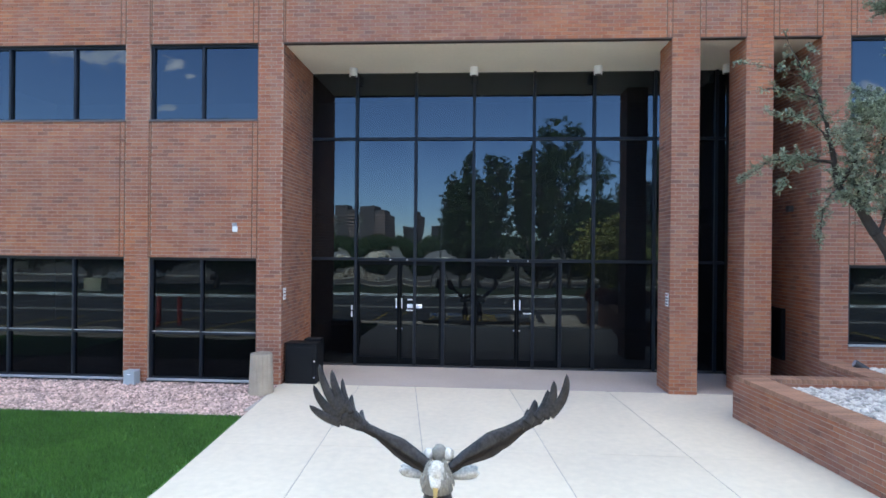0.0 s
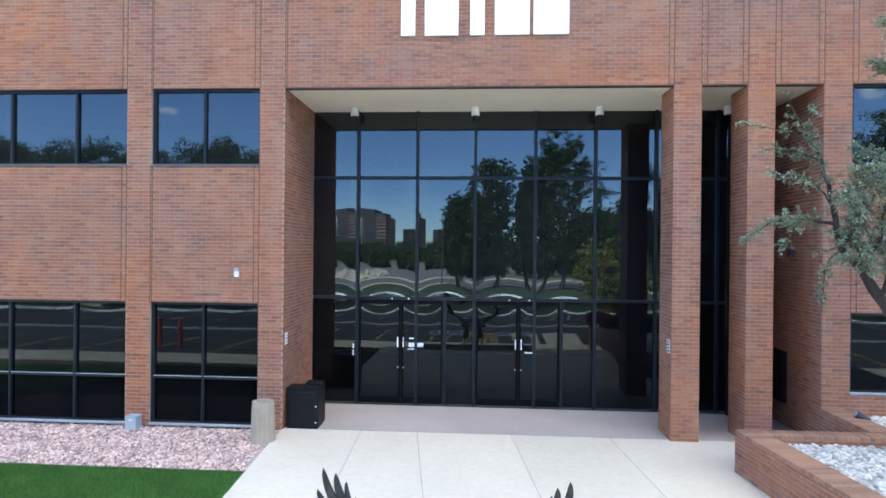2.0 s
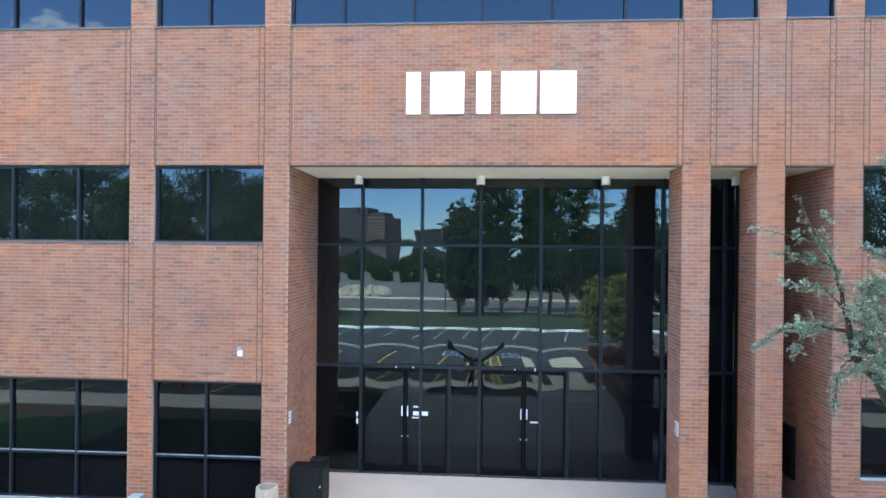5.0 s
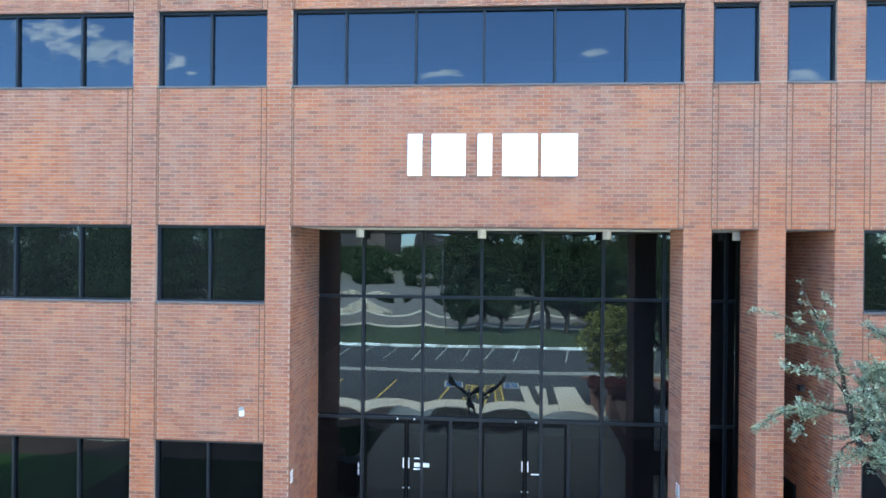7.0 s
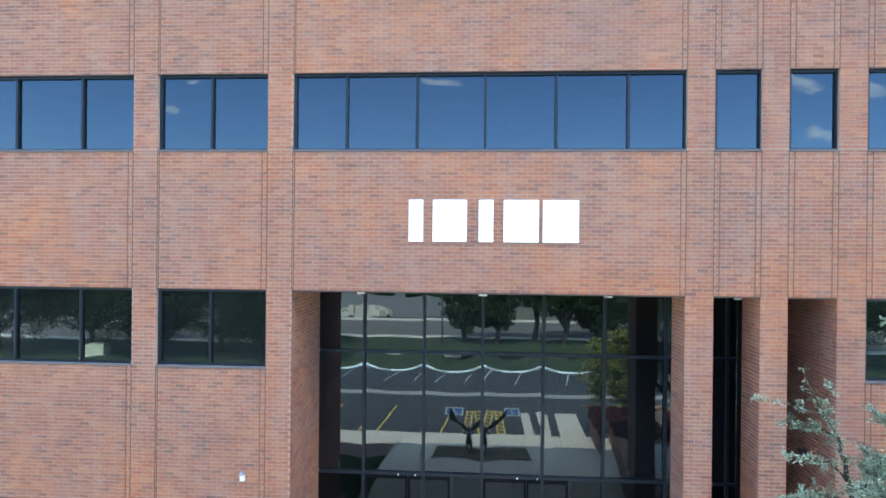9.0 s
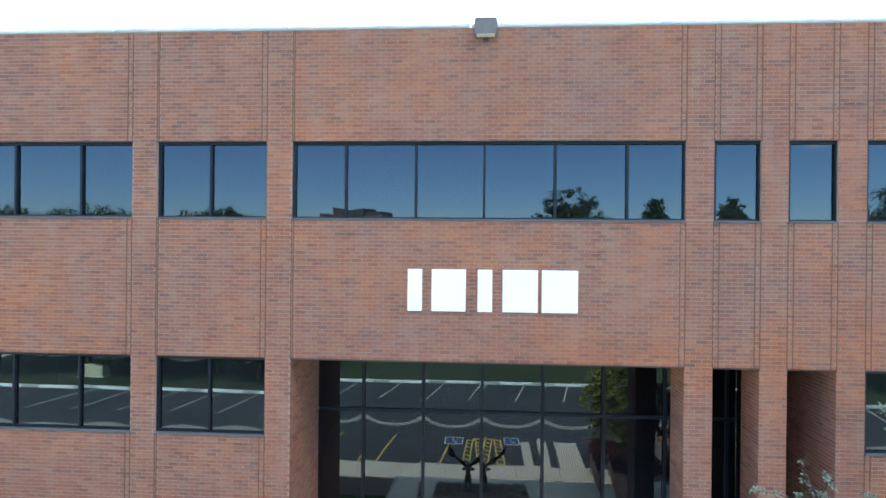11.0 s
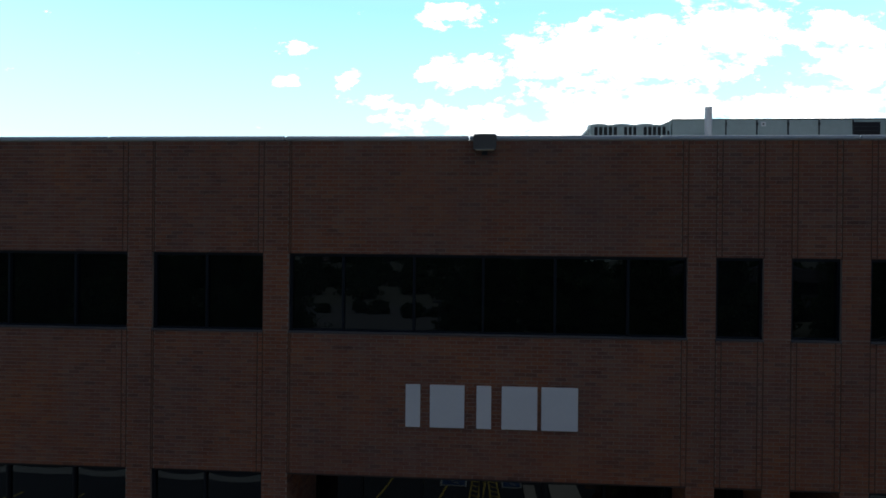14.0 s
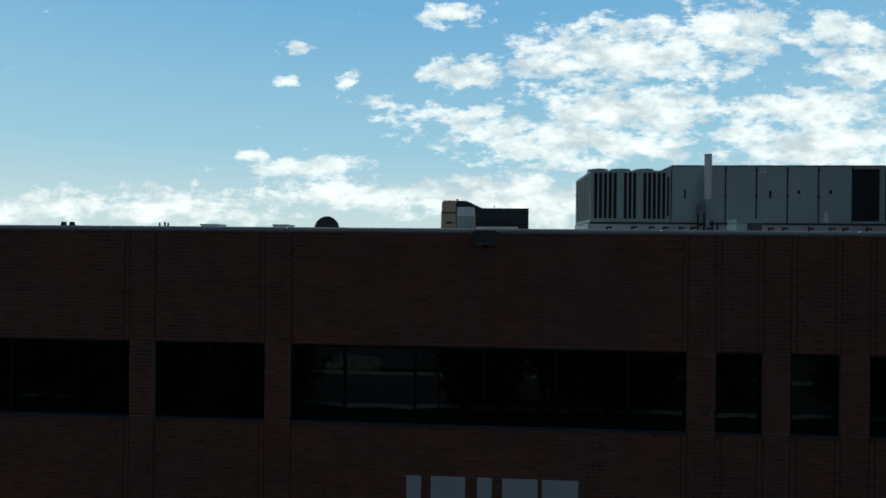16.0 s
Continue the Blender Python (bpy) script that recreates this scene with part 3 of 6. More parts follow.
for x in LP[1:-1]:
    lobby_part("mullion", boxes((x - 0.03, x + 0.03, GLASS_Y - 0.06, GLASS_Y + 0.08, 0.0, Z2T)), FRAME)
for z in (4.87, 2.29):
    for a, b in zip(LP, LP[1:]):
        lobby_part("transom", boxes((a + 0.03, b - 0.03, GLASS_Y - 0.055, GLASS_Y + 0.08, z - 0.03, z + 0.03)), FRAME)
for a, b in zip(LP, LP[1:]):
    for c, d, bw in ((4.9, Z2T, 0.0012), (2.32, 4.84, 0.0055)):
        pane(a, b, c, d, GLASS_Y, rng.uniform(0.8, 1.2) * bw * 1.35, rng, lobby, inv)
lobby_part("threshold", boxes((P2[1], C3[0], GLASS_Y - 0.06, GLASS_Y + 0.08, 0.0, 0.035)), DARKMETAL)
for a, b in ((P2[1], -2.55), (-0.65, -0.02), (1.82, 2.50), (2.50, 3.75), (3.75, 4.99), (4.99, C3[0])):
    pane(a, b, 0.05, 2.26, GLASS_Y, rng.uniform(0.8, 1.2) * 0.0035, rng, lobby, inv, glass=DOORGLASS)
for x in (-0.65, 1.82):
    lobby_part("mullion", boxes((x - 0.03, x + 0.03, GLASS_Y - 0.05, GLASS_Y + 0.07, 0.035, 2.26)), FRAME)


def glass_door(num, x0, x1, hinge_left):
    d = empty("door_%d" % num, x0, GLASS_Y, 0.04)
    tagged(d, "closed black-framed glass entrance door with pull handle", "door", kind="structure")
    w, h = x1 - x0, 2.21
    s = 0.05
    part("door_frame", boxes((0.004, s, -0.03, 0.03, 0, h), (w - s, w - 0.004, -0.03, 0.03, 0, h), (s, w - s, -0.028, 0.028, h - 0.08, h), (s, w - s, -0.028, 0.028, 0, 0.14)), DOORFRAME, d)
    pane(s, w - s, 0.14, h - 0.08, 0.0, 0.0048, rng, d, Matrix(), glass=DOORGLASS)
    hx = w - 0.06 if hinge_left else 0.06
    bm = bmesh.new()
    tube(bm, (hx, -0.085, 1.21), (hx, -0.085, 1.42), 0.012, 0.012, 10)
    for z in (1.24, 1.39):
        tube(bm, (hx, -0.085, z), (hx, -0.03, z), 0.008, 0.008, 6)
    part("handle", bm, WHITE, d, "bright metal pull handle")
    bm = bmesh.new()
    tube(bm, (hx, -0.045, 0.77), (hx, -0.03, 0.77), 0.018, 0.018, 10)
    part("lock", bm, SILL, d)
    return d


glass_door(1, -2.51, -1.585, True)
glass_door(2, -1.585, -0.68, False)
glass_door(3, 0.01, 0.915, True)
glass_door(4, 0.915, 1.79, False)

soffit = part("ceiling_entrance", boxes((P2[1], C3[0], 0.012, GLASS_Y + 0.1, Z2T - 0.006, Z2T + 0.10)), SOFFIT)
tagged(soffit, "cream plaster soffit over the entrance recess", "ceiling", kind="structure")
for x in (-2.56, -0.03, 2.50, 5.06):
    lamp = empty("soffit_lamp", x, 1.55, Z2T - 0.006)
    tagged(lamp, "white cylindrical downlight under the entrance soffit", "lamp", "entrance downlights")
    bm = bmesh.new()
    tube(bm, (0, 0, -0.17), (0, 0, 0), 0.085, 0.085, 20)
    part("housing", bm, WHITE, lamp)
    bm = bmesh.new()
    tube(bm, (0, 0, -0.176), (0, 0, -0.171), 0.065, 0.065, 20)
    part("lens", bm, GRILL, lamp, "dark lens")

# ---- ground ----
def sheet(name, x0, x1, y0, y1, z, mat, label, cat, kind="structure", thick=0.12, parent=None):
    ob = part(name, boxes((x0, x1, y0, y1, z - thick, z)), mat, parent)
    return tagged(ob, label, cat, kind=kind)


LOT = -0.62      # the car park lies a little lower than the entrance


def ramp_z(y):
    return 0.0 if y > -4.9 else max(LOT + 0.13, (y + 4.9) * 0.135)


def strip(name, x0, x1, ys, lift, mat, label, cat, kind="structure"):
    """Ground that follows the fall from the entrance to the car park."""
    verts, faces = [], []
    for y in ys:
        z = ramp_z(y) + lift
        verts += [(x0, y, z), (skewed(x1, y) if -4 < x1 < -3 else x1, y, z)]
    for i in range(len(ys) - 1):
        k = 2 * i
        faces.append((k, k + 1, k + 3, k + 2))
    ob = raw_mesh(name, verts, faces, mat)
    return tagged(ob, label, cat, kind=kind)


SKEW = 4.4      # degrees by which the forecourt's lines turn from the facade's normal


def skewed(x, y):
    return x - y * math.tan(radians(SKEW)) if y < 0 else x


FALL = [2.2, 0.0, -2.0, -4.9, -5.6, -6.4, -7.2, -7.9]
ground = raw_mesh("ground", [(-2500, -2500, LOT - 0.4), (2500, -2500, LOT - 0.4), (2500, 2500, LOT - 0.4), (-2500, 2500, LOT - 0.4)], [(0, 1, 2, 3)], DRYGRASS)
tagged(ground, "wide ground reaching the horizon", "ground", kind="structure")
base = strip("ground_forecourt", -40, 40, [26.0] + FALL, -0.12, SOIL, "soil under the forecourt", "ground")
sheet("pavement_entry", P2[1], C3[0], 0.10, GLASS_Y - 0.05, 0.0, ENTRY, "grey concrete floor under the entrance soffit", "floor")

# thin sheet with the alcove's shade in its colour; also cuts bounce on walls
sheet("pavement_alcove", C2[1], C3[0], 0.10, GLASS_Y - 0.06, 0.006, ALCOVE, "concrete floor of the narrow alcove with its shade painted dark", "floor", thick=0.005)

# concrete forecourt in slabs
pave = empty("pavement_forecourt")
tagged(pave, "pale concrete forecourt with saw-cut joints", "pavement", kind="structure")
# each joint runs out from the facade at its own slight angle
XS = [(-3.55, 0.077), (-2.06, 0.05), (-1.02, 0.14), (0.69, 0.10), (2.44, 0.09), (3.90, 0.10)]
ys = [0.09, -3.15, -4.9, -7.9]
for (a, sa), (b, sb) in zip(XS, XS[1:]):
    for c, d in zip(ys, ys[1:]):
        bm = bmesh.new()
        box(bm, 0.0, 1.0, d + 0.004, c - 0.004, -0.12, 0.0)
        for v in bm.verts:
            y = v.co.y
            v.co.z += ramp_z(y)
            v.co.x = (a - sa * y + 0.005) * (1 - v.co.x) + (b - sb * y - 0.005) * v.co.x
        bmesh.ops.bevel(bm, geom=[e for e in bm.edges if abs(e.verts[0].co.z - e.verts[1].co.z) < 0.07 and e.calc_face_angle(0) > 0.5], offset=0.003, segments=1, affect="EDGES")
        part("slab", bm, CONCRETE, pave)

for a, b in ((3.90, 4.92), (4.92, 6.02)):
    part("slab", boxes((a + 0.002, b - 0.004, -1.34, 0.084, -0.12, -0.001), bevel=0.003), CONCRETE, pave)
filler = strip("joint_filler", -3.5, 6.02, [0.08, -1.7], -0.006, JOINTS, "grey sand in the slab joints", "pavement")
strip("joint_filler_outer", -3.2, 4.3, [-1.7, -4.9, -7.9], -0.006, JOINTS, "grey sand in the slab joints", "pavement")
# lawn stops short: dark soil beyond stands in for shaded grass in reflections
lawn = strip("lawn", -30, -3.53, [-1.97, -4.9, -5.1], -0.02, LAWN, "mown green lawn beside the forecourt", "lawn")


def field(name, n, make, mat, seed):
    """Many small pieces in one mesh."""
    r = random.Random(seed)
    verts, faces = [], []
    for _ in range(n):
        v, f = make(r)
        k = len(verts)
        verts += v
        faces += [tuple(i + k for i in q) for q in f]
    return raw_mesh(name, verts, faces, mat)


def blade(x0, x1, y0, y1, tall):
    def make(r):
        y = r.uniform(y0, y1)
        x = r.uniform(x0, skewed(x1, y))
        a, h, w = r.uniform(0, 6.283), tall * r.uniform(0.6, 1.3), 0.006
        dx, dy = math.cos(a) * w, math.sin(a) * w
        lx, ly = r.uniform(-0.025, 0.025), r.uniform(-0.025, 0.025)
        z = ramp_z(y) - 0.02
        return [(x - dx, y - dy, z), (x + dx, y + dy, z), (x + lx, y + ly, z + h)], [(0, 1, 2)]
    return make


grass = field("grass", 70000, blade(-9.5, -3.58, -5.05, -2.0, 0.05), BLADE, 3)
tagged(grass, "short green grass blades on the lawn", "grass", kind="stuff")


def stone(x0, x1, y0, y1, z, s0, s1, flat=0.6):
    def make(r):
        y = r.uniform(y0, y1)
        x = r.uniform(x0, skewed(x1, y) if -4 < x1 < -3 else x1)
        s = r.uniform(s0, s1)
        a, sq = r.uniform(0, 6.283), r.uniform(0.6, 1.0)
        ca, sa = math.cos(a), math.sin(a)
        ring = []
        for k in range(6):
            t = k * 1.0472
            u, v = s * math.cos(t) * r.uniform(0.85, 1.1), s * sq * math.sin(t) * r.uniform(0.85, 1.1)
            ring.append((u * ca - v * sa, u * sa + v * ca))
        zz = z + r.uniform(-0.3, 0.5) * s
        verts = [(x + u, y + v, zz) for u, v in ring] + [(x + u * 0.6, y + v * 0.6, zz + s * flat * r.uniform(0.8, 1.1)) for u, v in ring]
        faces = [(6, 7, 8, 9, 10, 11)] + [(k, (k + 1) % 6, 6 + (k + 1) % 6, 6 + k) for k in range(6)]
        return verts, faces
    return make


bed = strip("gravel_bed", -14, -3.53, [0.1, -1.97], -0.05, GRIT, "bed of pinkish gravel along the wall", "gravel")
gravel = field("gravel", 26000, stone(-9.8, -3.55, -1.97, 0.04, -0.045, 0.011, 0.038, 0.8), GRAVEL, 4)
tagged(gravel, "loose pink and grey gravel stones", "gravel", kind="stuff")
edge = part("lawn_edging", boxes((-14, -3.41, -2.01, -1.97, -0.1, -0.005)), DARKMETAL)
tagged(edge, "thin dark metal edging between gravel and lawn", "edging", kind="structure")

# ---- brick planters ----
PLH = 0.655
PX, PY = 4.0, -1.355      # its corner by the entrance
OUT = 0.10                # the outer wall swings away from the facade's normal
planter = empty("brick_planter", PX, PY, 0)
tagged(planter, "low red brick planter wall filled with white pebbles", "planter", kind="structure")
WALLS = [(4.0, 4.37, -10.2, -1.355, -0.7), (4.37, 9.2, -1.60, -1.355, -0.1), (6.02, 6.40, -1.355, 0.0, -0.1), (4.37, 9.2, -10.2, -9.9, -0.7)]


def swing(ob, oy=0.0):
    """Shears a thing's mesh with the outer wall."""
    for v in ob.data.vertices:
        if v.co.y + oy < PY:
            v.co.x -= (v.co.y + oy - PY) * OUT
    return ob


bm = bmesh.new()
jobs = []
for x0, x1, y0, y1, z0 in WALLS:
    x0, x1, y0, y1 = x0 - PX, x1 - PX, y0 - PY, y1 - PY
    box(bm, x0, x1, y0, y1, z0, PLH - 0.02)
    jobs += [(brick_cells(0, y1 - y0, z0, PLH - 0.07), (x0, y1, 0), (0, -1, 0), (-1, 0, 0)),
             (brick_cells(0, y1 - y0, z0, PLH - 0.07), (x1, y0, 0), (0, 1, 0), (1, 0, 0)),
             (brick_cells(x0, x1, z0, PLH - 0.07), (0, y0, 0), (1, 0, 0), (0, -1, 0)),
             (brick_cells(-x1, -x0, z0, PLH - 0.07), (0, y1, 0), (-1, 0, 0), (0, 1, 0))]
swing(part("planter_wall", bm, MORTAR, planter), PY)
swing(brickwork("brickwork", jobs, planter, 21), PY)
rng = random.Random(31)
COPES = []
for x0, x1, y0, y1, z0 in WALLS:
    run_y = (y1 - y0) > (x1 - x0)
    n = int((y1 - y0 if run_y else x1 - x0) / 0.0725)
    for i in range(n):
        if run_y:
            COPES.append((x0 - 0.009, x1 + 0.009, y1 - (i + 1) * 0.0725 + 0.005, y1 - i * 0.0725))
        else:
            COPES.append((x0 + i * 0.0725, x0 + (i + 1) * 0.0725 - 0.005, y0 - 0.009, y1 + 0.009))


def lone_brick(name, x0, x1, y0, y1, z0, z1, parent, org, bev=0.004, mat=None):
    key = (round(x1 - x0, 3), round(y1 - y0, 3), round(z1 - z0, 3))
    if key not in SHARED:
        w, d, h = (s / 2 for s in key)
        b = bmesh.new()
        box(b, -w, w, -d, d, -h, h)
        me = bpy.data.meshes.new(name)
        bmesh.ops.bevel(b, geom=list(b.edges), offset=bev, segments=1, affect="EDGES")
        b.to_mesh(me)
        b.free()
        me.materials.append(mat or BRICK_ONE)
        SHARED[key] = me
    ob = new(name, SHARED[key])
    ob.parent = parent
    ob.location = ((x0 + x1) / 2 - org[0], (y0 + y1) / 2 - org[1], (z0 + z1) / 2 - org[2])
    return ob


SHARED = {}
pebble_bed = part("pebble_bed", boxes((4.37, 9.2, -9.9, -1.6, -0.6, 0.50), (6.40, 9.2, -1.355, -0.01, 0.0, 0.50)), GRIT)
swing(pebble_bed)
tagged(pebble_bed, "planter soil under white pebbles", "soil", kind="structure")


def pebble(r):
    """A water-worn pebble: an uneven flattened ball."""
    while True:
        x, y = r.uniform(4.40, 7.6), r.uniform(-5.6, -0.05)
        if y < -1.65 or (y > -1.33 and x > 6.45):
            break
    s = r.uniform(0.026, 0.052)
    a, sq, fl = r.uniform(0, 6.283), r.uniform(0.62, 0.95), r.uniform(0.45, 0.75)
    ca, sa = math.cos(a), math.sin(a)
    tx, ty = r.uniform(-0.35, 0.35), r.uniform(-0.35, 0.35)
    z0 = 0.505 + r.uniform(0.0, 0.035)
    verts, faces = [], []
    for lat in (-0.45, 0.0, 0.45, 0.85):
        c, h = math.cos(lat * 1.3), math.sin(lat * 1.3) * fl * s
        for k in range(8):
            t = k * 0.7854 + 0.2 * lat
            u, v = s * c * math.cos(t) * (1 + 0.08 * math.cos(2 * t + a)), s * sq * c * math.sin(t)
            verts.append((x + u * ca - v * sa, y + u * sa + v * ca, z0 + h + tx * u + ty * v))
    for q in range(3):
        faces += [(q * 8 + k, q * 8 + (k + 1) % 8, q * 8 + 8 + (k + 1) % 8, q * 8 + 8 + k) for k in range(8)]
    faces.append(tuple(range(24, 32)))
    return verts, faces


peb = field("pebbles", 9500, pebble, PEBBLE, 6)
for f in peb.data.polygons:
    f.use_smooth = True
swing(peb)
tagged(peb, "white and grey rounded river pebbles in the planter", "pebbles", kind="stuff")

# ---- things at the facade ----
# raised white sign over the entrance
SIGNWHITE = material("white_sign_enamel", (0.90, 0.91, 0.92), 0.35, spread=0.04)
sign_bars = empty("sign_bars", 0.07, -0.012, 7.2)
tagged(sign_bars, "row of five raised white bars on the brick", "sign")
for a, b in ((-1.38, -1.12), (-0.95, -0.34), (-0.13, 0.13), (0.31, 0.93), (1.0, 1.63)):
    part("bar", boxes((a - 0.07, b - 0.07, -0.045, 0.0, 0.0, 0.75), bevel=0.006), SIGNWHITE, sign_bars)

roof_lamp = empty("flood_lamp", -0.03, -0.035, 12.0)
tagged(roof_lamp, "dark metal wall-pack floodlight hanging below the roof edge", "lamp")
bm = bmesh.new()
box(bm, -0.20, 0.20, -0.34, 0.03, 0.08, 0.31, 0.02, 2)
for v in bm.verts:
    if v.co.y < -0.2 and v.co.z < 0.19:
        v.co.y += 0.16
part("housing", bm, LAMPGREY, roof_lamp)
part("lens", boxes((-0.16, 0.16, -0.16, -0.02, 0.068, 0.08)), SOFFIT, roof_lamp, "pale lens")
part("bracket", boxes((-0.05, 0.05, -0.02, 0.03, 0.0, 0.08)), DARKMETAL, roof_lamp)

cam_box = empty("wall_sensor", -4.39, -0.006, 2.80)
tagged(cam_box, "small white wall sensor mounted on the brick", "sensor")
part("body", boxes((-0.045, 0.045, -0.05, 0.0, 0.0, 0.11), bevel=0.01), WHITE, cam_box)
part("hood", boxes((-0.035, 0.035, -0.09, -0.01, 0.11, 0.17), bevel=0.01), SILL, cam_box)


def notice(x, y, z, rz, w, h, rows, lab, name="notice"):
    ob = empty(name, x, y, z)
    ob.matrix_world = pose(x, y, z, 0, 0, rz)
    tagged(ob, lab, "sign")
    part("plate", boxes((-w / 2, w / 2, -0.008, 0.0, -h / 2, h / 2)), WHITE, ob)
    for i in range(rows):
        zz = h / 2 - h * (i + 0.7) / (rows + 0.4)
        part("bar", boxes((-w * 0.36, w * 0.36, -0.011, -0.008, zz - h * 0.06, zz + h * 0.06)), REDPAINT if i == 0 else DARKMETAL, ob)
    return ob


notice(P2[1] + 0.012, 0.14, 1.72, 90, 0.13, 0.10, 1, "small white notice plate on the brick side wall")
notice(P2[1] + 0.012, 0.14, 1.60, 90, 0.13, 0.10, 1, "small white notice plate on the brick side wall")
notice(C1[0] - 0.012, 0.12, 1.66, -90, 0.16, 0.24, 4, "white notice plate with dark lines on the column")
for x, z, w, h in ((-1.26, 1.29, 0.32, 0.085), (-1.34, 1.20, 0.20, 0.025), (-1.36, 1.43, 0.10, 0.025), (1.15, 1.17, 0.2, 0.025), (-2.62, 1.24, 0.03, 0.10), (-2.62, 1.10, 0.03, 0.12)):
    st = part("door_sticker", boxes((x - w / 2, x + w / 2, GLASS_Y - 0.012, GLASS_Y - 0.006, z - h / 2, z + h / 2)), WHITE)
    tagged(st, "small white sticker on the glass door", "sticker", "door stickers")
for x in (-1.78, -1.42, 0.72, 1.14, ):
    st = part("door_closer_cap", boxes((x - 0.012, x + 0.012, GLASS_Y - 0.09, GLASS_Y - 0.055, 2.27, 2.295)), WHITE)
    tagged(st, "tiny white metal cap on the door head", "fitting", "door head caps")

# litter bin of ribbed aggregate concrete
bin_ob = empty("litter_bin", -3.65, -0.60, 0.0)
tagged(bin_ob, "ribbed tan aggregate concrete litter bin on the gravel edge", "litter bin")
bm = bmesh.new()
n = 48
rings = []
for z, k in ((-0.05, 0.21), (0.05, 0.21), (0.36, 0.195), (0.655, 0.185), (0.68, 0.18), (0.68, 0.13), (0.56, 0.125)):
    rings.append([bm.verts.new((math.cos(i * 2 * math.pi / n) * (k - (0.012 if i % 4 == 0 and k > 0.183 else 0)),
                                math.sin(i * 2 * math.pi / n) * (k - (0.012 if i % 4 == 0 and k > 0.183 else 0)), z)) for i in range(n)])
for r0, r1 in zip(rings, rings[1:]):
    for i in range(n):
        bm.faces.new((r0[i], r0[(i + 1) % n], r1[(i + 1) % n], r1[i]))
bm.faces.new(rings[0][::-1])
bm.faces.new(rings[-1])
part("body", bm, CANCON, bin_ob)
bm = bmesh.new()
tube(bm, (0, 0, 0.565), (0, 0, 0.59), 0.123, 0.10, 24)
for i in range(14):
    r = random.Random(i)
    a, d = r.uniform(0, 6.28), r.uniform(0, 0.085)
    box(bm, d * math.cos(a) - 0.015, d * math.cos(a) + 0.015, d * math.sin(a) - 0.01, d * math.sin(a) + 0.01, 0.59, 0.60)
part("sand_and_stubs", bm, DARKMETAL, bin_ob, "dark ash sand with litter")

# black cabinet beside the doors
cab = empty("black_cabinet", -3.15, 0.42, 0.0)
tagged(cab, "black painted metal cabinet standing by the entrance wall", "cabinet")
part("body", boxes((-0.31, 0.28, -0.35, -0.02, 0.0, 0.735), bevel=0.012), BLACKBOX, cab)
part("front_panel", boxes((-0.265, 0.21, -0.365, -0.35, 0.06, 0.68), bevel=0.006), BLACKBOX, cab)
for z in (0.12, 0.42):
    bm = bmesh.new()
    tube(bm, (0.24, -0.37, z), (0.24, -0.34, z), 0.012, 0.012, 8)
    part("bolt", bm, WHITE, cab, "bright bolt head")
part("lid", boxes((-0.32, 0.29, -0.36, -0.02, 0.735, 0.755), bevel=0.008), BLACKBOX, cab)

part("rear_box", boxes((-0.06, 0.27, -0.018, 0.20, 0.0, 0.79), bevel=0.015), BLACKBOX, cab)

ebox = empty("utility_box", -6.27, -0.14, 0.0)
tagged(ebox, "small pale grey electrical box at the foot of the wall", "box")
part("body", boxes((-0.105, 0.105, -0.10, 0.10, -0.04, 0.215), bevel=0.01), GREYBOX, ebox)
part("cover", boxes((-0.112, 0.112, -0.107, 0.105, 0.215, 0.23), bevel=0.004), GREYBOX, ebox)
part("label_plate", boxes((-0.03, 0.03, -0.105, -0.10, 0.16, 0.175)), WHITE, ebox)

spot = empty("garden_spotlight", 6.35, -0.6, 0.5)
tagged(spot, "small dark metal garden spotlight in the pebble bed", "lamp")
bm = bmesh.new()
tube(bm, (0, 0, 0), (0, 0, 0.16), 0.015, 0.015, 8)
part("stake", bm, DARKMETAL, spot)
bm = bmesh.new()
tube(bm, (0.1, 0, 0.13), (-0.08, 0.05, 0.22), 0.04, 0.065, 14)
part("head", bm, DARKMETAL, spot)
bm = bmesh.new()
tube(bm, (-0.081, 0.0503, 0.2205), (-0.088, 0.0523, 0.224), 0.055, 0.055, 14)
part("lens", bm, SILL, spot, "pale glass lens")

spk = empty("wall_speaker", C3[0] - 0.012, 0.9, 3.35)
tagged(spk, "small dark wall fitting on the recess brick", "fitting")
part("body", boxes((-0.10, 0.0, -0.06, 0.06, -0.06, 0.06), bevel=0.012), DARKMETAL, spk)
part("mount", boxes((0.0, 0.012, -0.03, 0.03, -0.03, 0.03)), DARKMETAL, spk)

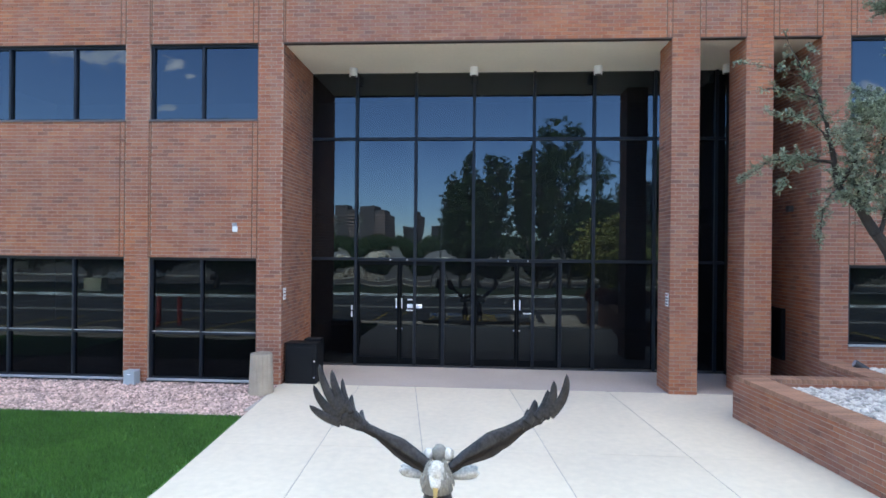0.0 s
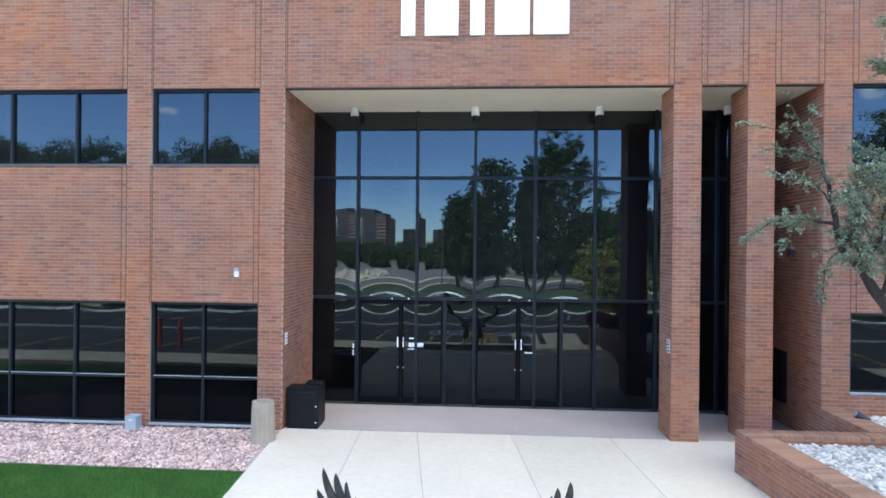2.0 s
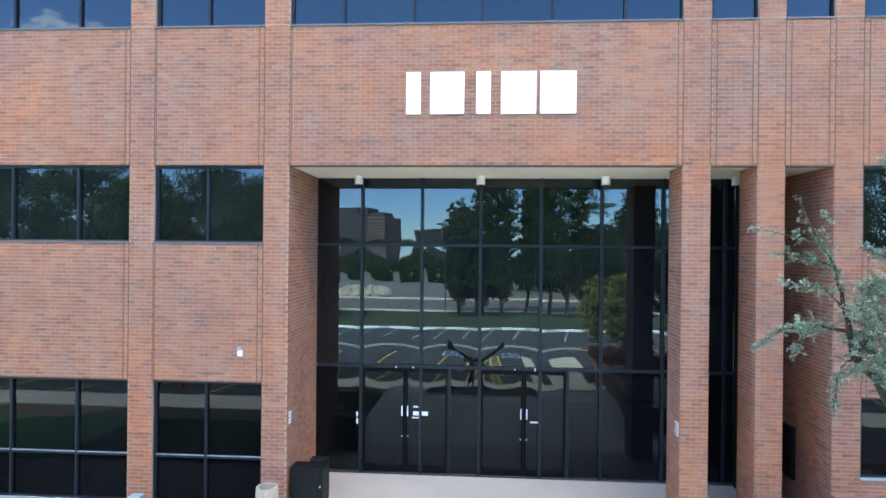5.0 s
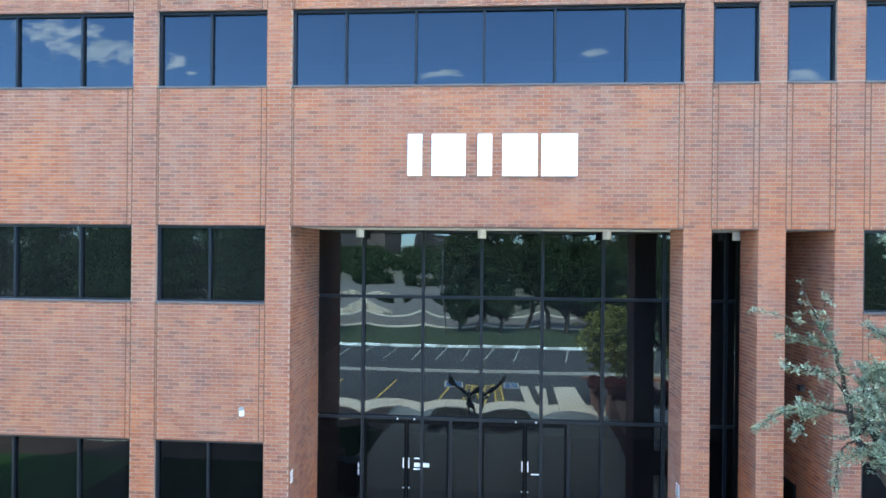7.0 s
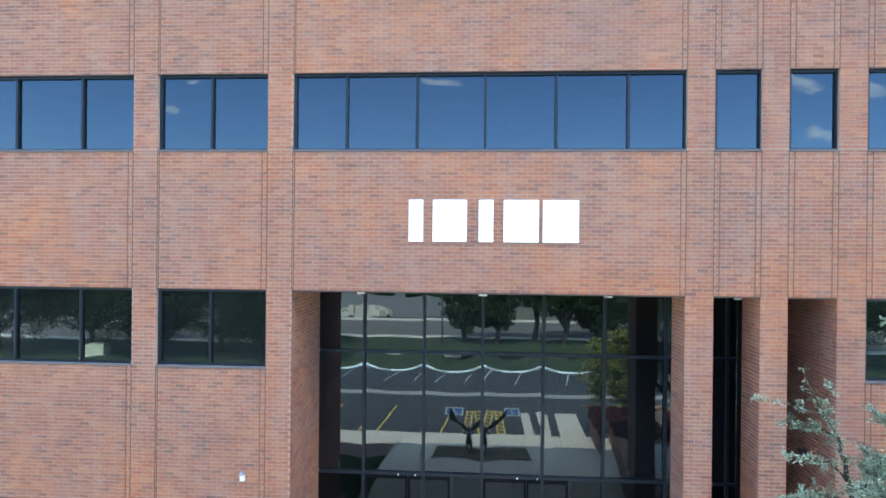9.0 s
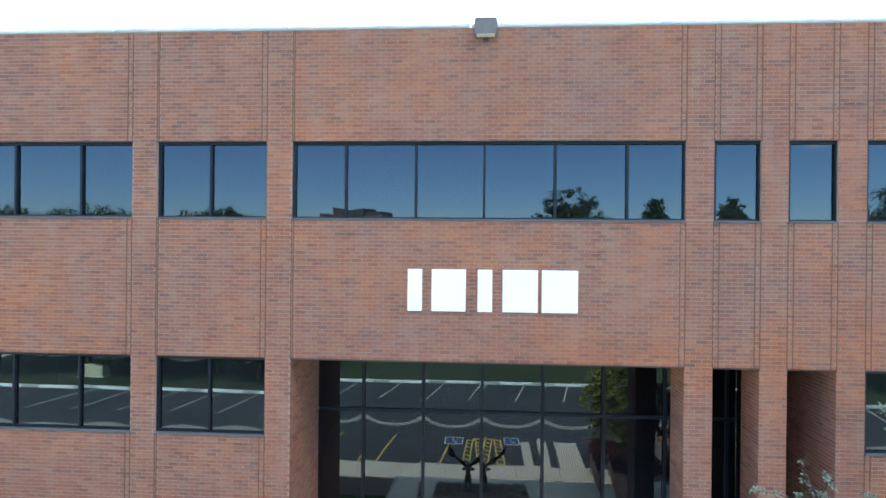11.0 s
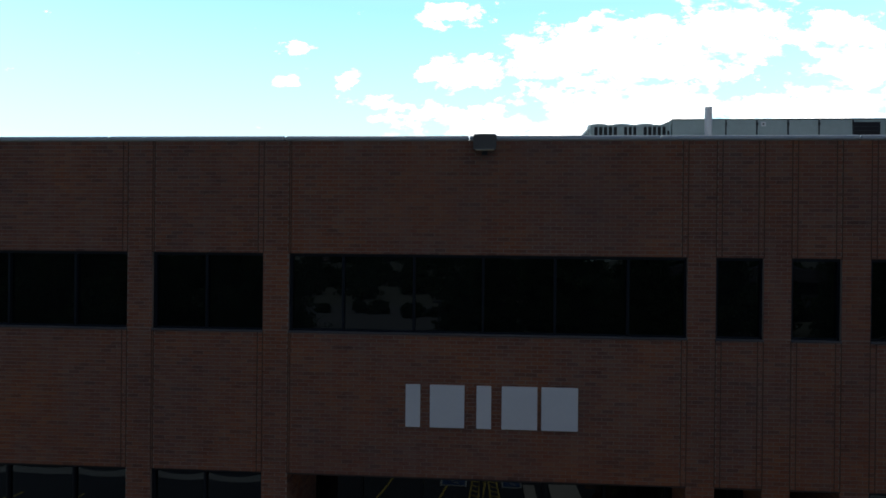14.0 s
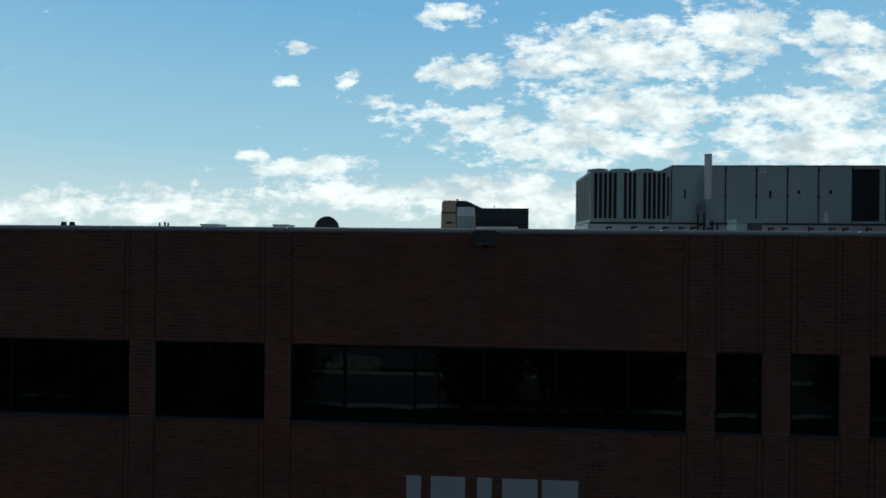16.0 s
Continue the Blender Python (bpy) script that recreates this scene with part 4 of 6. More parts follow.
# ---- bronze eagle statue with raised wings ----
def eagle():
    bm = bmesh.new()

    def loft(rows, mat, closed=True, smooth=True, flip=False):
        for r0, r1 in zip(rows, rows[1:]):
            n = len(r0)
            for q in range(n):
                vs = (r0[q], r0[(q + 1) % n], r1[(q + 1) % n], r1[q])
                f = bm.faces.new(vs[::-1] if flip else vs)
                f.smooth, f.material_index = smooth, mat
        for r in (rows[0][::-1], rows[-1]):
            bm.faces.new(r[::-1] if flip else r).material_index = mat

    def ball(c, s, rot=(0, 0, 0), mat=0, ridges=0.0):
        r = bmesh.ops.create_icosphere(bm, subdivisions=3, radius=1.0, matrix=Matrix())
        m = Matrix.LocRotScale(c, Euler([radians(a) for a in rot]), s)
        for v in r["verts"]:
            p = v.co.copy()
            k = 1 + ridges * (math.sin(math.atan2(p.x, -p.y) * 11 + 3 * noise.noise(p * 2)) + 1.2 * noise.noise(p * 6))
            v.co = m @ (p * k)
        for f in {f for v in r["verts"] for f in v.link_faces}:
            f.material_index, f.smooth = mat, True

    def feather(a, ctrl, b, w, t, mat=0, blunt=False):
        """A curved, tapered blade from a to b by way of ctrl, with a rounded section and a shaft line."""
        a, c, b = Vector(a), Vector(ctrl), Vector(b)
        n, rows = 12, []
        for i in range(n + 1):
            u = i / n
            p = a * (1 - u) ** 2 + c * 2 * u * (1 - u) + b * u * u
            d = (c - a) * (1 - u) + (b - c) * u
            side = d.cross(Vector((0, 1, 0))).normalized()
            k = w * (0.62 + 0.5 * u - 0.1 * u * u) * math.sqrt(max(0.004, 1 - u ** 5)) if blunt else w * (1 - 0.32 * u) * math.sqrt(max(0.006, 1 - u ** 4))
            rows.append([bm.verts.new(p + side * k * 0.5 * math.cos(q) + Vector((0, 1, 0)) * t * (1 - 0.5 * u) * math.sin(q)) for q in (math.pi * j / 4 for j in range(8))])
        loft(rows, mat)

    def along(line, u):
        f = u * (len(line) - 1)
        k = min(len(line) - 2, int(f))
        return Vector((*line[k], 0)).lerp(Vector((*line[k + 1], 0)), f - k)

    upper = {-1: [(0.05, 0.87), (0.134, 0.93), (0.295, 1.045), (0.456, 1.10), (0.57, 1.15), (0.646, 1.225), (0.70, 1.285), (0.755, 1.335)],
             1: [(0.05, 0.86), (0.166, 0.965), (0.361, 1.115), (0.50, 1.165), (0.60, 1.215), (0.677, 1.27), (0.76, 1.325), (0.86, 1.385)]}
    lower = {-1: [(0.06, 0.74), (0.137, 0.81), (0.315, 0.905), (0.505, 1.047), (0.60, 1.08), (0.70, 1.105), (0.79, 1.135), (0.87, 1.175)],
             1: [(0.05, 0.76), (0.17, 0.865), (0.394, 0.958), (0.54, 1.05), (0.644, 1.119), (0.782, 1.194), (0.88, 1.28), (0.945, 1.36)]}
    quills = {-1: [((0.80, 1.165), (0.95, 1.20), (1.046, 1.30)), ((0.80, 1.20), (0.97, 1.29), (1.020, 1.457)), ((0.79, 1.23), (0.945, 1.41), (0.980, 1.620)),
                   ((0.755, 1.25), (0.865, 1.42), (0.884, 1.572)), ((0.715, 1.24), (0.795, 1.38), (0.802, 1.503)), ((0.68, 1.20), (0.735, 1.30), (0.728, 1.37)),
                   ((0.60, 1.14), (0.655, 1.20), (0.648, 1.243))],
              1: [((0.84, 1.27), (0.985, 1.40), (0.967, 1.593)), ((0.80, 1.25), (0.885, 1.38), (0.873, 1.535)), ((0.745, 1.24), (0.83, 1.34), (0.830, 1.460)),
                  ((0.67, 1.20), (0.735, 1.29), (0.732, 1.375)), ((0.62, 1.17), (0.68, 1.24), (0.677, 1.298))]}
    for s in (-1, 1):
        def P(x, z, y=0.0):
            return (s * x, y, z)
        rows, steps, ring = [], 120, 28
        for i in range(steps + 1):
            u = i / steps
            a, b = along(upper[s], u), along(lower[s], u)
            b += (b - a) * (0.06 * noise.noise(Vector((u * 26, s, 0))) + 0.26 * max(0.0, min(1.0, (0.62 - u) * 5)) * min(1.0, u * 8))
            c, h = (a + b) / 2, (a - b) / 2
            deep = 0.050 * (1 - 0.68 * u)
            row = []
            for q in range(ring):
                t = 2 * math.pi * q / ring
                # arm ridge above, hollow underside below it on the inner wing
                hollow = 1.0 - 0.75 * max(0.0, min(1.0, (0.62 - u) * 6)) * max(0.0, math.sin((t - math.pi) * 2)) if math.pi < t < 1.5 * math.pi else 1.0
                w = Vector((c.x + h.x * math.cos(t), c.y + h.y * math.cos(t), 0))
                rel = 0.010 * noise.noise(Vector((w.x * 22 - w.y * 10, w.x * 9 + w.y * 22, s))) + 0.007 * noise.noise(Vector((w.x * 60 - w.y * 30, w.x * 14 + w.y * 28, s)))
                row.append(bm.verts.new((s * w.x, 0.05 + 0.03 * math.sin(u * 3) + (deep * hollow + rel) * math.sin(t), w.y)))
            rows.append(row)
        first = len(bm.faces)
        loft(rows, 0, flip=s > 0)
        bm.faces.ensure_lookup_table()
        for k in range(steps * ring):
            i, q = divmod(k, ring)
            if i < steps * 0.60 and ring * 0.5 <= q + 0.8 * noise.noise(Vector((i * 0.35, s, 3))) < ring * 0.735:
                bm.faces[first + k].material_index = 3
        for i, (p, m, q) in enumerate(quills[s]):
            feather(P(*p, 0.055), P(*m, 0.045 + 0.006 * i), P(*q, 0.03 + 0.02 * i), 0.088 if i < 4 else 0.062, 0.016, 0)
    # body, neck and head, a little to one side of the wings' middle
    X = -0.02
    ball((X, 0.04, 0.53), (0.118, 0.14, 0.27), (18, 0, 0), 3, 0.02)
    rows = []
    for i in range(26):
        u = i / 25
        z = 0.69 + 0.24 * u
        rad = 0.116 * (1 - 0.12 * u) * math.sqrt(max(0.02, 1 - max(0.0, u - 0.45) ** 2 / 0.31))
        row = []
        for q in range(72):
            t = 2 * math.pi * q / 72
            k = 1 + 0.055 * math.sin(q * 2.2 + 5 * u + 2 * noise.noise(Vector((math.cos(t) * 2, math.sin(t) * 2, u * 3)))) + 0.05 * noise.noise(Vector((math.cos(t) * 5, math.sin(t) * 5, u * 7)))
            row.append(bm.verts.new((X + rad * k * math.sin(t), -0.03 - 0.05 * u + rad * k * -math.cos(t), z)))
        rows.append(row)
    loft(rows, 4)
    ball((X, -0.115, 0.86), (0.062, 0.085, 0.090), (24, 0, 0), 1, 0.055)
    ball((X, -0.165, 0.80), (0.047, 0.060, 0.052), (30, 0, 0), 1, 0.02)
    r = random.Random(8)
    for k in range(120):
        u, t = r.random(), r.uniform(-1.9, 1.9)
        z = 0.94 - 0.14 * u
        rad = 0.045 + 0.068 * u ** 0.7
        p = Vector((X + rad * math.sin(t), -0.075 - 0.01 * u - rad * math.cos(t), z))
        q = p + Vector((0.016 * math.sin(t) + r.uniform(-0.008, 0.008), -0.014 * math.cos(t), -r.uniform(0.04, 0.065)))
        feather(p, p.lerp(q, 0.5) + Vector((0.010 * math.sin(t), -0.010 * math.cos(t), 0)), q, r.uniform(0.014, 0.024), 0.005, 1 if abs(t) < 0.75 + r.uniform(-0.3, 0.3) and u < 0.75 else 4)
    rows = []
    for u, rad in ((0.0, 0.030), (0.3, 0.027), (0.6, 0.020), (0.85, 0.012), (1.0, 0.004)):
        p = Vector((X, -0.195 - 0.085 * u + 0.02 * u * u, 0.80 - 0.05 * u - 0.075 * u * u))
        rows.append([bm.verts.new(p + Vector((0.75 * rad * math.cos(q), rad * 0.4 * math.sin(q), rad * math.sin(q)))) for q in (math.pi * j / 5 for j in range(10))])
    loft(rows, 2)
    # pale tail fanned out behind the shoulders
    for s in (-1, 1):
        for k, (x, z, w) in enumerate(((0.325, 0.760, 0.10), (0.315, 0.795, 0.09), (0.265, 0.835, 0.085), (0.20, 0.85, 0.08))):
            feather((X + s * 0.05, 0.15, 0.74), (X + s * (x * 0.6), 0.15 + 0.015 * k, 0.735 + 0.018 * k), (X + s * x, 0.16 + 0.02 * k, z), w, 0.030, 1, True)
    for x, z, r, m in ((-0.080, 0.915, 0.042, 1), (0.005, 0.925, 0.060, 4), (0.080, 0.92, 0.042, 1)):
        ball((X + x, 0.10, z), (r, 0.05, r * 1.3), (0, 0, 0), m, 0.04)
    for s in (-1, 1):
        ball((X + s * 0.09, 0.03, 0.36), (0.075, 0.085, 0.17), (0, 0, 0), 3, 0.012)
        tube(bm, (X + s * 0.09, 0.0, 0.24), (X + s * 0.10, -0.03, 0.02), 0.04, 0.03, 8)
        for k in (-1, 0, 1):
            tube(bm, (X + s * 0.10, -0.03, 0.03), (X + s * 0.10 + 0.05 * k, -0.14, 0.0), 0.022, 0.008, 6)
    # rock that it lands on
    rs = bmesh.ops.create_icosphere(bm, subdivisions=3, radius=1.0, matrix=Matrix.LocRotScale((0, 0.05, -0.16), None, (0.36, 0.30, 0.22)))
    for v in rs["verts"]:
        v.co += v.co.normalized() * 0.06 * noise.noise(v.co * 5)
    bmesh.ops.recalc_face_normals(bm, faces=bm.faces)
    ob = finish("eagle_statue", bm, [BRONZE, SILVER, BRASS, BRONZE_DARK, PATINA])
    ob.matrix_world = pose(-0.17, -5.95, -0.02)
    return tagged(ob, "dark bronze eagle statue with raised wings and pale head", "statue")


eagle()
flower_bed = raw_mesh("flower_bed", [(-1.85, -6.9, ramp_z(-6.9) + 0.05), (1.85, -6.9, ramp_z(-6.9) + 0.05), (1.85, -5.0, ramp_z(-5.0) + 0.05), (-1.85, -5.0, ramp_z(-5.0) + 0.05)], [(0, 1, 2, 3)], BARKCHIP)
tagged(flower_bed, "dark mulched bed round the statue", "flower bed", kind="structure")


def cover_leaf(r):
    verts, faces = [], []
    x, y = r.uniform(-1.8, 1.8), r.uniform(-6.85, -5.05)
    leaf_quad(verts, faces, (x, y, ramp_z(y) + 0.06 + r.uniform(0.0, 0.14) * (0.5 + 0.5 * noise.noise(Vector((x * 2, y * 2, 0))))), 0.05, r)
    return verts, faces


def shrub(name, x, y, z, rx, ry, h, mat, count, seed, label, leaf=0.05):
    r = random.Random(seed)
    root = empty(name, x, y, z)
    tagged(root, label, "shrub", name + " group")
    bm = bmesh.new()
    for _ in range(7):
        a, k = r.uniform(0, 6.28), r.uniform(0.2, 0.7)
        tube(bm, (0, 0, 0), (rx * k * math.cos(a), ry * k * math.sin(a), h * r.uniform(0.5, 0.8)), 0.012, 0.005, 5)
    part("stem", bm, BARK, root)
    verts, faces = [], []
    for _ in range(count):
        while True:
            p = Vector((r.uniform(-1, 1), r.uniform(-1, 1), r.uniform(-1, 1)))
            if 0.2 < p.length < 1.0 + 0.12 * noise.noise(Vector((p.x * 3, p.y * 3, p.z * 3 + seed))):
                break
        leaf_quad(verts, faces, (p.x * rx, p.y * ry, h * (0.5 + 0.5 * p.z)), leaf, r)
    raw_mesh("crown", verts, faces, mat, root)
    return root


def leaf_quad(verts, faces, c, s, r):
    d = Vector((r.gauss(0, 1), r.gauss(0, 1), r.gauss(0, 1) + 0.4)).normalized()
    e = d.cross(Vector((r.gauss(0, 1), r.gauss(0, 1), r.gauss(0, 1)))).normalized()
    s *= r.uniform(0.6, 1.3)
    c = Vector(c)
    k = len(verts)
    verts += [tuple(c - d * s), tuple(c + e * s * 0.45), tuple(c + d * s), tuple(c - e * s * 0.45)]
    faces.append((k, k + 1, k + 2, k + 3))


def tree(name, x, y, z, height, radius, mat, seed, label, clear=0.25, leaves=9000, leaf=0.12, trunk=0.16, cone=0.0, lean=(0, 0), clumps=46, group="", tight=1.0, tufts=10, dome=0.82):
    """Tapered trunk, limbs that fork, and a crown of leaf clumps at the limbs' ends, with gaps between."""
    r = random.Random(seed)
    root = empty(name, x, y, z)
    tagged(root, label, "tree", group)
    bm = bmesh.new()
    top = Vector((lean[0], lean[1], height * 0.93))
    pts = [Vector((lean[0] * u * u, lean[1] * u * u, height * 0.93 * u)) + Vector((r.uniform(-1, 1), r.uniform(-1, 1), 0)) * 0.03 * height * (u > 0) * (u < 1)
           for u in (0, 0.15, 0.3, 0.5, 0.7, 0.85, 1.0)]
    for i, (a, b) in enumerate(zip(pts, pts[1:])):
        k0, k1 = 1 - i / 6, 1 - (i + 1) / 6
        tube(bm, a, b, trunk * (0.12 + 0.88 * k0), trunk * (0.12 + 0.88 * k1), 9, False)
    centres = []
    for c in range(clumps):
        u = clear + (1 - clear) * (c + r.random()) / clumps
        ax = pts[0].lerp(top, u)
        prof = math.sin(math.pi * min(1.0, (u - clear) / (1 - clear) * dome + 0.16)) ** 0.6
        if cone:
            prof = (1 - (u - clear) / (1 - clear)) ** 0.75 * min(1.0, (u - clear) * 9 + 0.45)
        a = c * 2.399 + r.uniform(-0.5, 0.5)
        rad = radius * prof * r.uniform(0.45, 1.0)
        tip = ax + Vector((math.cos(a) * rad, math.sin(a) * rad, r.uniform(-0.02, 0.06) * height))
        root_p = pts[0].lerp(top, max(0.12, u - (0.14 if not cone else 0.02)))
        mid = root_p.lerp(tip, 0.5) + Vector((0, 0, 0.02 * height * (1 if not cone else -0.5)))
        t0 = trunk * 0.34 * (1.1 - u)
        tube(bm, root_p, mid, t0, t0 * 0.6, 5, False)
        tube(bm, mid, tip, t0 * 0.6, 0.01, 5, False)
        centres.append((tip, radius * r.uniform(0.20, 0.36) * (0.6 + 0.5 * prof)))
        if r.random() < 0.6:
            centres.append((mid.lerp(tip, 0.4), radius * 0.2))
    part("trunk", bm, BARK, root)
    verts, faces = [], []
    per = leaves // len(centres)
    for c, s in centres:
        sq = 0.6 if not cone else 0.42
        spots = [c + Vector((r.gauss(0, 0.5), r.gauss(0, 0.5), r.gauss(0, 0.5) * sq)) * s * 1.2 * tight for _ in range(tufts)]
        for k in range(per):
            g = Vector((r.gauss(0, 0.19), r.gauss(0, 0.19), r.gauss(0, 0.19) * 0.75))
            leaf_quad(verts, faces, spots[k % tufts] + g * s * tight, leaf, r)
    raw_mesh("crown", verts, faces, mat, root)
    return root


def ornamental_tree():
    """A leaning tree with a forked trunk, long arching boughs and small silvery leaves on short twigs, open between the boughs."""
    r = random.Random(44)
    org = Vector((6.3, -2.4, 0.5))
    root = empty("ornamental_tree", *org)
    tagged(root, "grey-green ornamental tree with loose leafy boughs in the planter", "tree")
    boughs = [  # points, thickness at the foot, first leafy share, twigs per metre, their length
        ([(6.3, -2.4, 0.5), (6.0, -2.4, 1.65), (5.6, -2.35, 2.5), (5.25, -2.3, 3.1), (4.95, -2.3, 3.42), (4.85, -2.3, 3.95), (4.7, -2.3, 4.6), (4.45, -2.3, 5.0), (4.2, -2.3, 5.55)], 0.115, 0.60, 17, 0.22),
        ([(4.88, -2.3, 3.75), (4.5, -2.25, 3.82), (4.1, -2.3, 3.78), (3.72, -2.3, 3.58)], 0.026, 0.10, 46, 0.21),
        ([(4.45, -2.28, 3.82), (4.35, -2.2, 3.62), (4.25, -2.15, 3.40)], 0.014, 0.2, 40, 0.17),
        ([(4.84, -2.3, 4.0), (4.55, -2.4, 4.28), (4.2, -2.45, 4.38), (3.93, -2.45, 4.42)], 0.016, 0.15, 24, 0.17),
        ([(4.70, -2.3, 4.6), (4.4, -2.2, 4.75), (4.05, -2.2, 4.78)], 0.012, 0.15, 24, 0.18),
        ([(4.5, -2.3, 4.92), (4.1, -2.3, 5.02), (3.58, -2.3, 5.13)], 0.009, 0.25, 15, 0.14),
        ([(4.45, -2.3, 5.0), (4.55, -2.3, 5.22), (4.62, -2.35, 5.30)], 0.008, 0.2, 20, 0.14),
        ([(4.95, -2.3, 3.42), (4.85, -2.2, 3.25), (4.78, -2.2, 2.95), (4.76, -2.2, 2.66)], 0.016, 0.35, 44, 0.15),
        ([(5.1, -2.3, 3.28), (4.95, -2.5, 3.3), (4.72, -2.55, 3.22)], 0.016, 0.1, 46, 0.18),
        ([(4.95, -2.3, 3.42), (5.05, -2.55, 3.8), (5.02, -2.65, 4.2), (4.98, -2.7, 4.45)], 0.03, 0.0, 64, 0.32),
        ([(5.25, -2.3, 3.1), (5.28, -2.6, 3.6), (5.22, -2.75, 4.1), (5.15, -2.8, 4.4)], 0.032, 0.05, 70, 0.34),
        ([(5.25, -2.3, 3.1), (5.35, -2.0, 3.7), (5.32, -1.9, 4.3)], 0.03, 0.2, 58, 0.28),
        ([(5.45, -2.33, 2.75), (5.52, -2.6, 3.4), (5.5, -2.7, 4.0), (5.42, -2.75, 4.45)], 0.032, 0.1, 70, 0.36),
        ([(5.1, -2.6, 3.95), (4.85, -2.65, 4.1), (4.6, -2.7, 4.05)], 0.014, 0.1, 44, 0.2),
        ([(5.3, -2.3, 3.05), (5.15, -2.55, 3.15), (4.98, -2.7, 3.45)], 0.02, 0.1, 50, 0.22),
        ([(6.0, -2.4, 1.65), (6.12, -2.45, 3.2), (6.05, -2.5, 5.2), (5.85, -2.5, 6.95)], 0.085, 0.55, 40, 0.34)]
    for k in range(15):
        a = math.pi * (0.86 + 0.382 * k)
        z = 2.9 + 0.25 * k
        out = 1.02 - 0.025 * k if math.cos(a) < 0 else 1.25
        foot = Vector((6.07, -2.45, z))
        boughs.append(([foot, foot + Vector((0.5 * out * math.cos(a), 0.5 * out * math.sin(a), 0.42)), foot + Vector((out * math.cos(a), out * math.sin(a), 0.70))], 0.036, 0.22, 52, 0.28))
    verts, faces = [], []

    def leaf(c, way, size):
        """A small pointed leaf, folded along its rib."""
        side = way.cross(Vector((r.gauss(0, 0.5), r.gauss(0, 0.5), 1))).normalized()
        lift = side.cross(way) * size * 0.12
        k = len(verts)
        tip = c + way * size
        mid = c + way * size * 0.45
        verts.extend(tuple(p) for p in (c, mid + side * size * 0.25 + lift, tip, mid - side * size * 0.25 + lift))
        faces.append((k, k + 1, k + 2))
        faces.append((k, k + 2, k + 3))

    for k, (pts, thick, leafy, density, reach) in enumerate(boughs):
        bm = bmesh.new()
        pts = [Vector(p) - org for p in pts]
        path = []
        for a, b in zip(pts, pts[1:]):
            for i in range(4):
                path.append(a.lerp(b, i / 4) + Vector((r.uniform(-1, 1), r.uniform(-1, 1), r.uniform(-1, 1))) * 0.018 * (i > 0))
        path.append(pts[-1])
        n = len(path) - 1
        for i, (a, b) in enumerate(zip(path, path[1:])):
            tube(bm, a, b, max(0.006, thick * (1 - 0.92 * i / n) ** 1.5), max(0.004, thick * (1 - 0.92 * (i + 1) / n) ** 1.5), 8, False)
        span = sum((b - a).length for a, b in zip(path, path[1:]))
        for _ in range(int(1.3 * density * span * (1 - leafy))):
            u = leafy + (1 - leafy) * r.random() ** 0.85
            f = u * n
            i = min(n - 1, int(f))
            foot = path[i].lerp(path[i + 1], f - i)
            run = (path[i + 1] - path[i]).normalized()
            way = (run * 0.8 + Vector((r.gauss(0, 1), r.gauss(0, 1), r.gauss(0, 0.75) + 0.1))).normalized()
            length = reach * r.uniform(0.4, 1.15) * (1.15 - 0.55 * u)
            tip = foot + way * length + Vector((0, 0, -0.12 * length))
            tube(bm, foot, tip, 0.005, 0.002, 4, False)
            for j in range(max(10, int(length * 150))):
                w = r.uniform(0.12, 1.05)
                c = foot.lerp(tip, w) + Vector((r.gauss(0, 1), r.gauss(0, 1), r.gauss(0, 1))) * 0.016
                leaf(c, (way * 0.6 + Vector((r.gauss(0, 1), r.gauss(0, 1), r.gauss(0, 0.7)))).normalized(), r.uniform(0.030, 0.054))
        part("bough" if k else "trunk", bm, BARK, root)
    raw_mesh("crown", verts, faces, LEAF_GREY, root)


ornamental_tree()
cover = field("ground_cover", 2600, cover_leaf, COVER, 14)
tagged(cover, "low brown-green ground cover round the statue", "plants", kind="stuff")
hatch_box = empty("wall_cabinet", C3[0] - 0.008, 1.38, 0.94)
tagged(hatch_box, "dark metal cabinet set on the recess side wall", "cabinet")
part("body", boxes((-0.06, 0.0, -0.28, 0.28, -0.5, 0.5), bevel=0.01), BLACKBOX, hatch_box)
part("door", boxes((-0.072, -0.06, -0.25, 0.25, -0.46, 0.46), bevel=0.004), BLACKBOX, hatch_box)

# ---- car park, road and landscape across from the facade ----
lot = sheet("road_car_park", -40, 40, -24.0, -9.5, LOT, ASPHALT, "dark asphalt car park with painted stalls", "road")
walkway = empty("pavement_walk", 0, -8.75, 0)
tagged(walkway, "pale concrete footway along the car park", "pavement", kind="structure")
for i in range(-16, 17):
    part("slab", boxes((i * 1.5 + 0.006, i * 1.5 + 1.494, -0.75, 0.85, LOT, LOT + 0.13), bevel=0.006), WALK, walkway)
sheet("drain_pan", -40, 40, -17.0, -16.2, LOT + 0.006, FARPALE, "pale concrete drainage strip across the car park", "road", thick=0.02)
kerb = empty("kerb", 0, -24.0, LOT)
tagged(kerb, "white painted concrete kerb of the car park", "kerb", kind="structure")
for i in range(-26, 27):
    part("kerb_stone", boxes((i * 1.2 + 0.01, i * 1.2 + 1.19, -0.2, 0.0, -0.05, 0.16), bevel=0.02), STALL if i % 3 == 0 else LINE_W, kerb)
verge = sheet("lawn_verge", -60, 60, -34.0, -24.2, LOT + 0.14, VERGE, "green grass strip with pines beyond the car park", "lawn", thick=0.2)
street = sheet("road_street", -120, 120, -46.0, -34.0, LOT + 0.05, ROADGREY, "grey asphalt street", "road", thick=0.2)
sheet("pavement_street", -120, 120, -35.2, -34.0, LOT + 0.18, WALK, "pale footway beside the street", "pavement", thick=0.1)
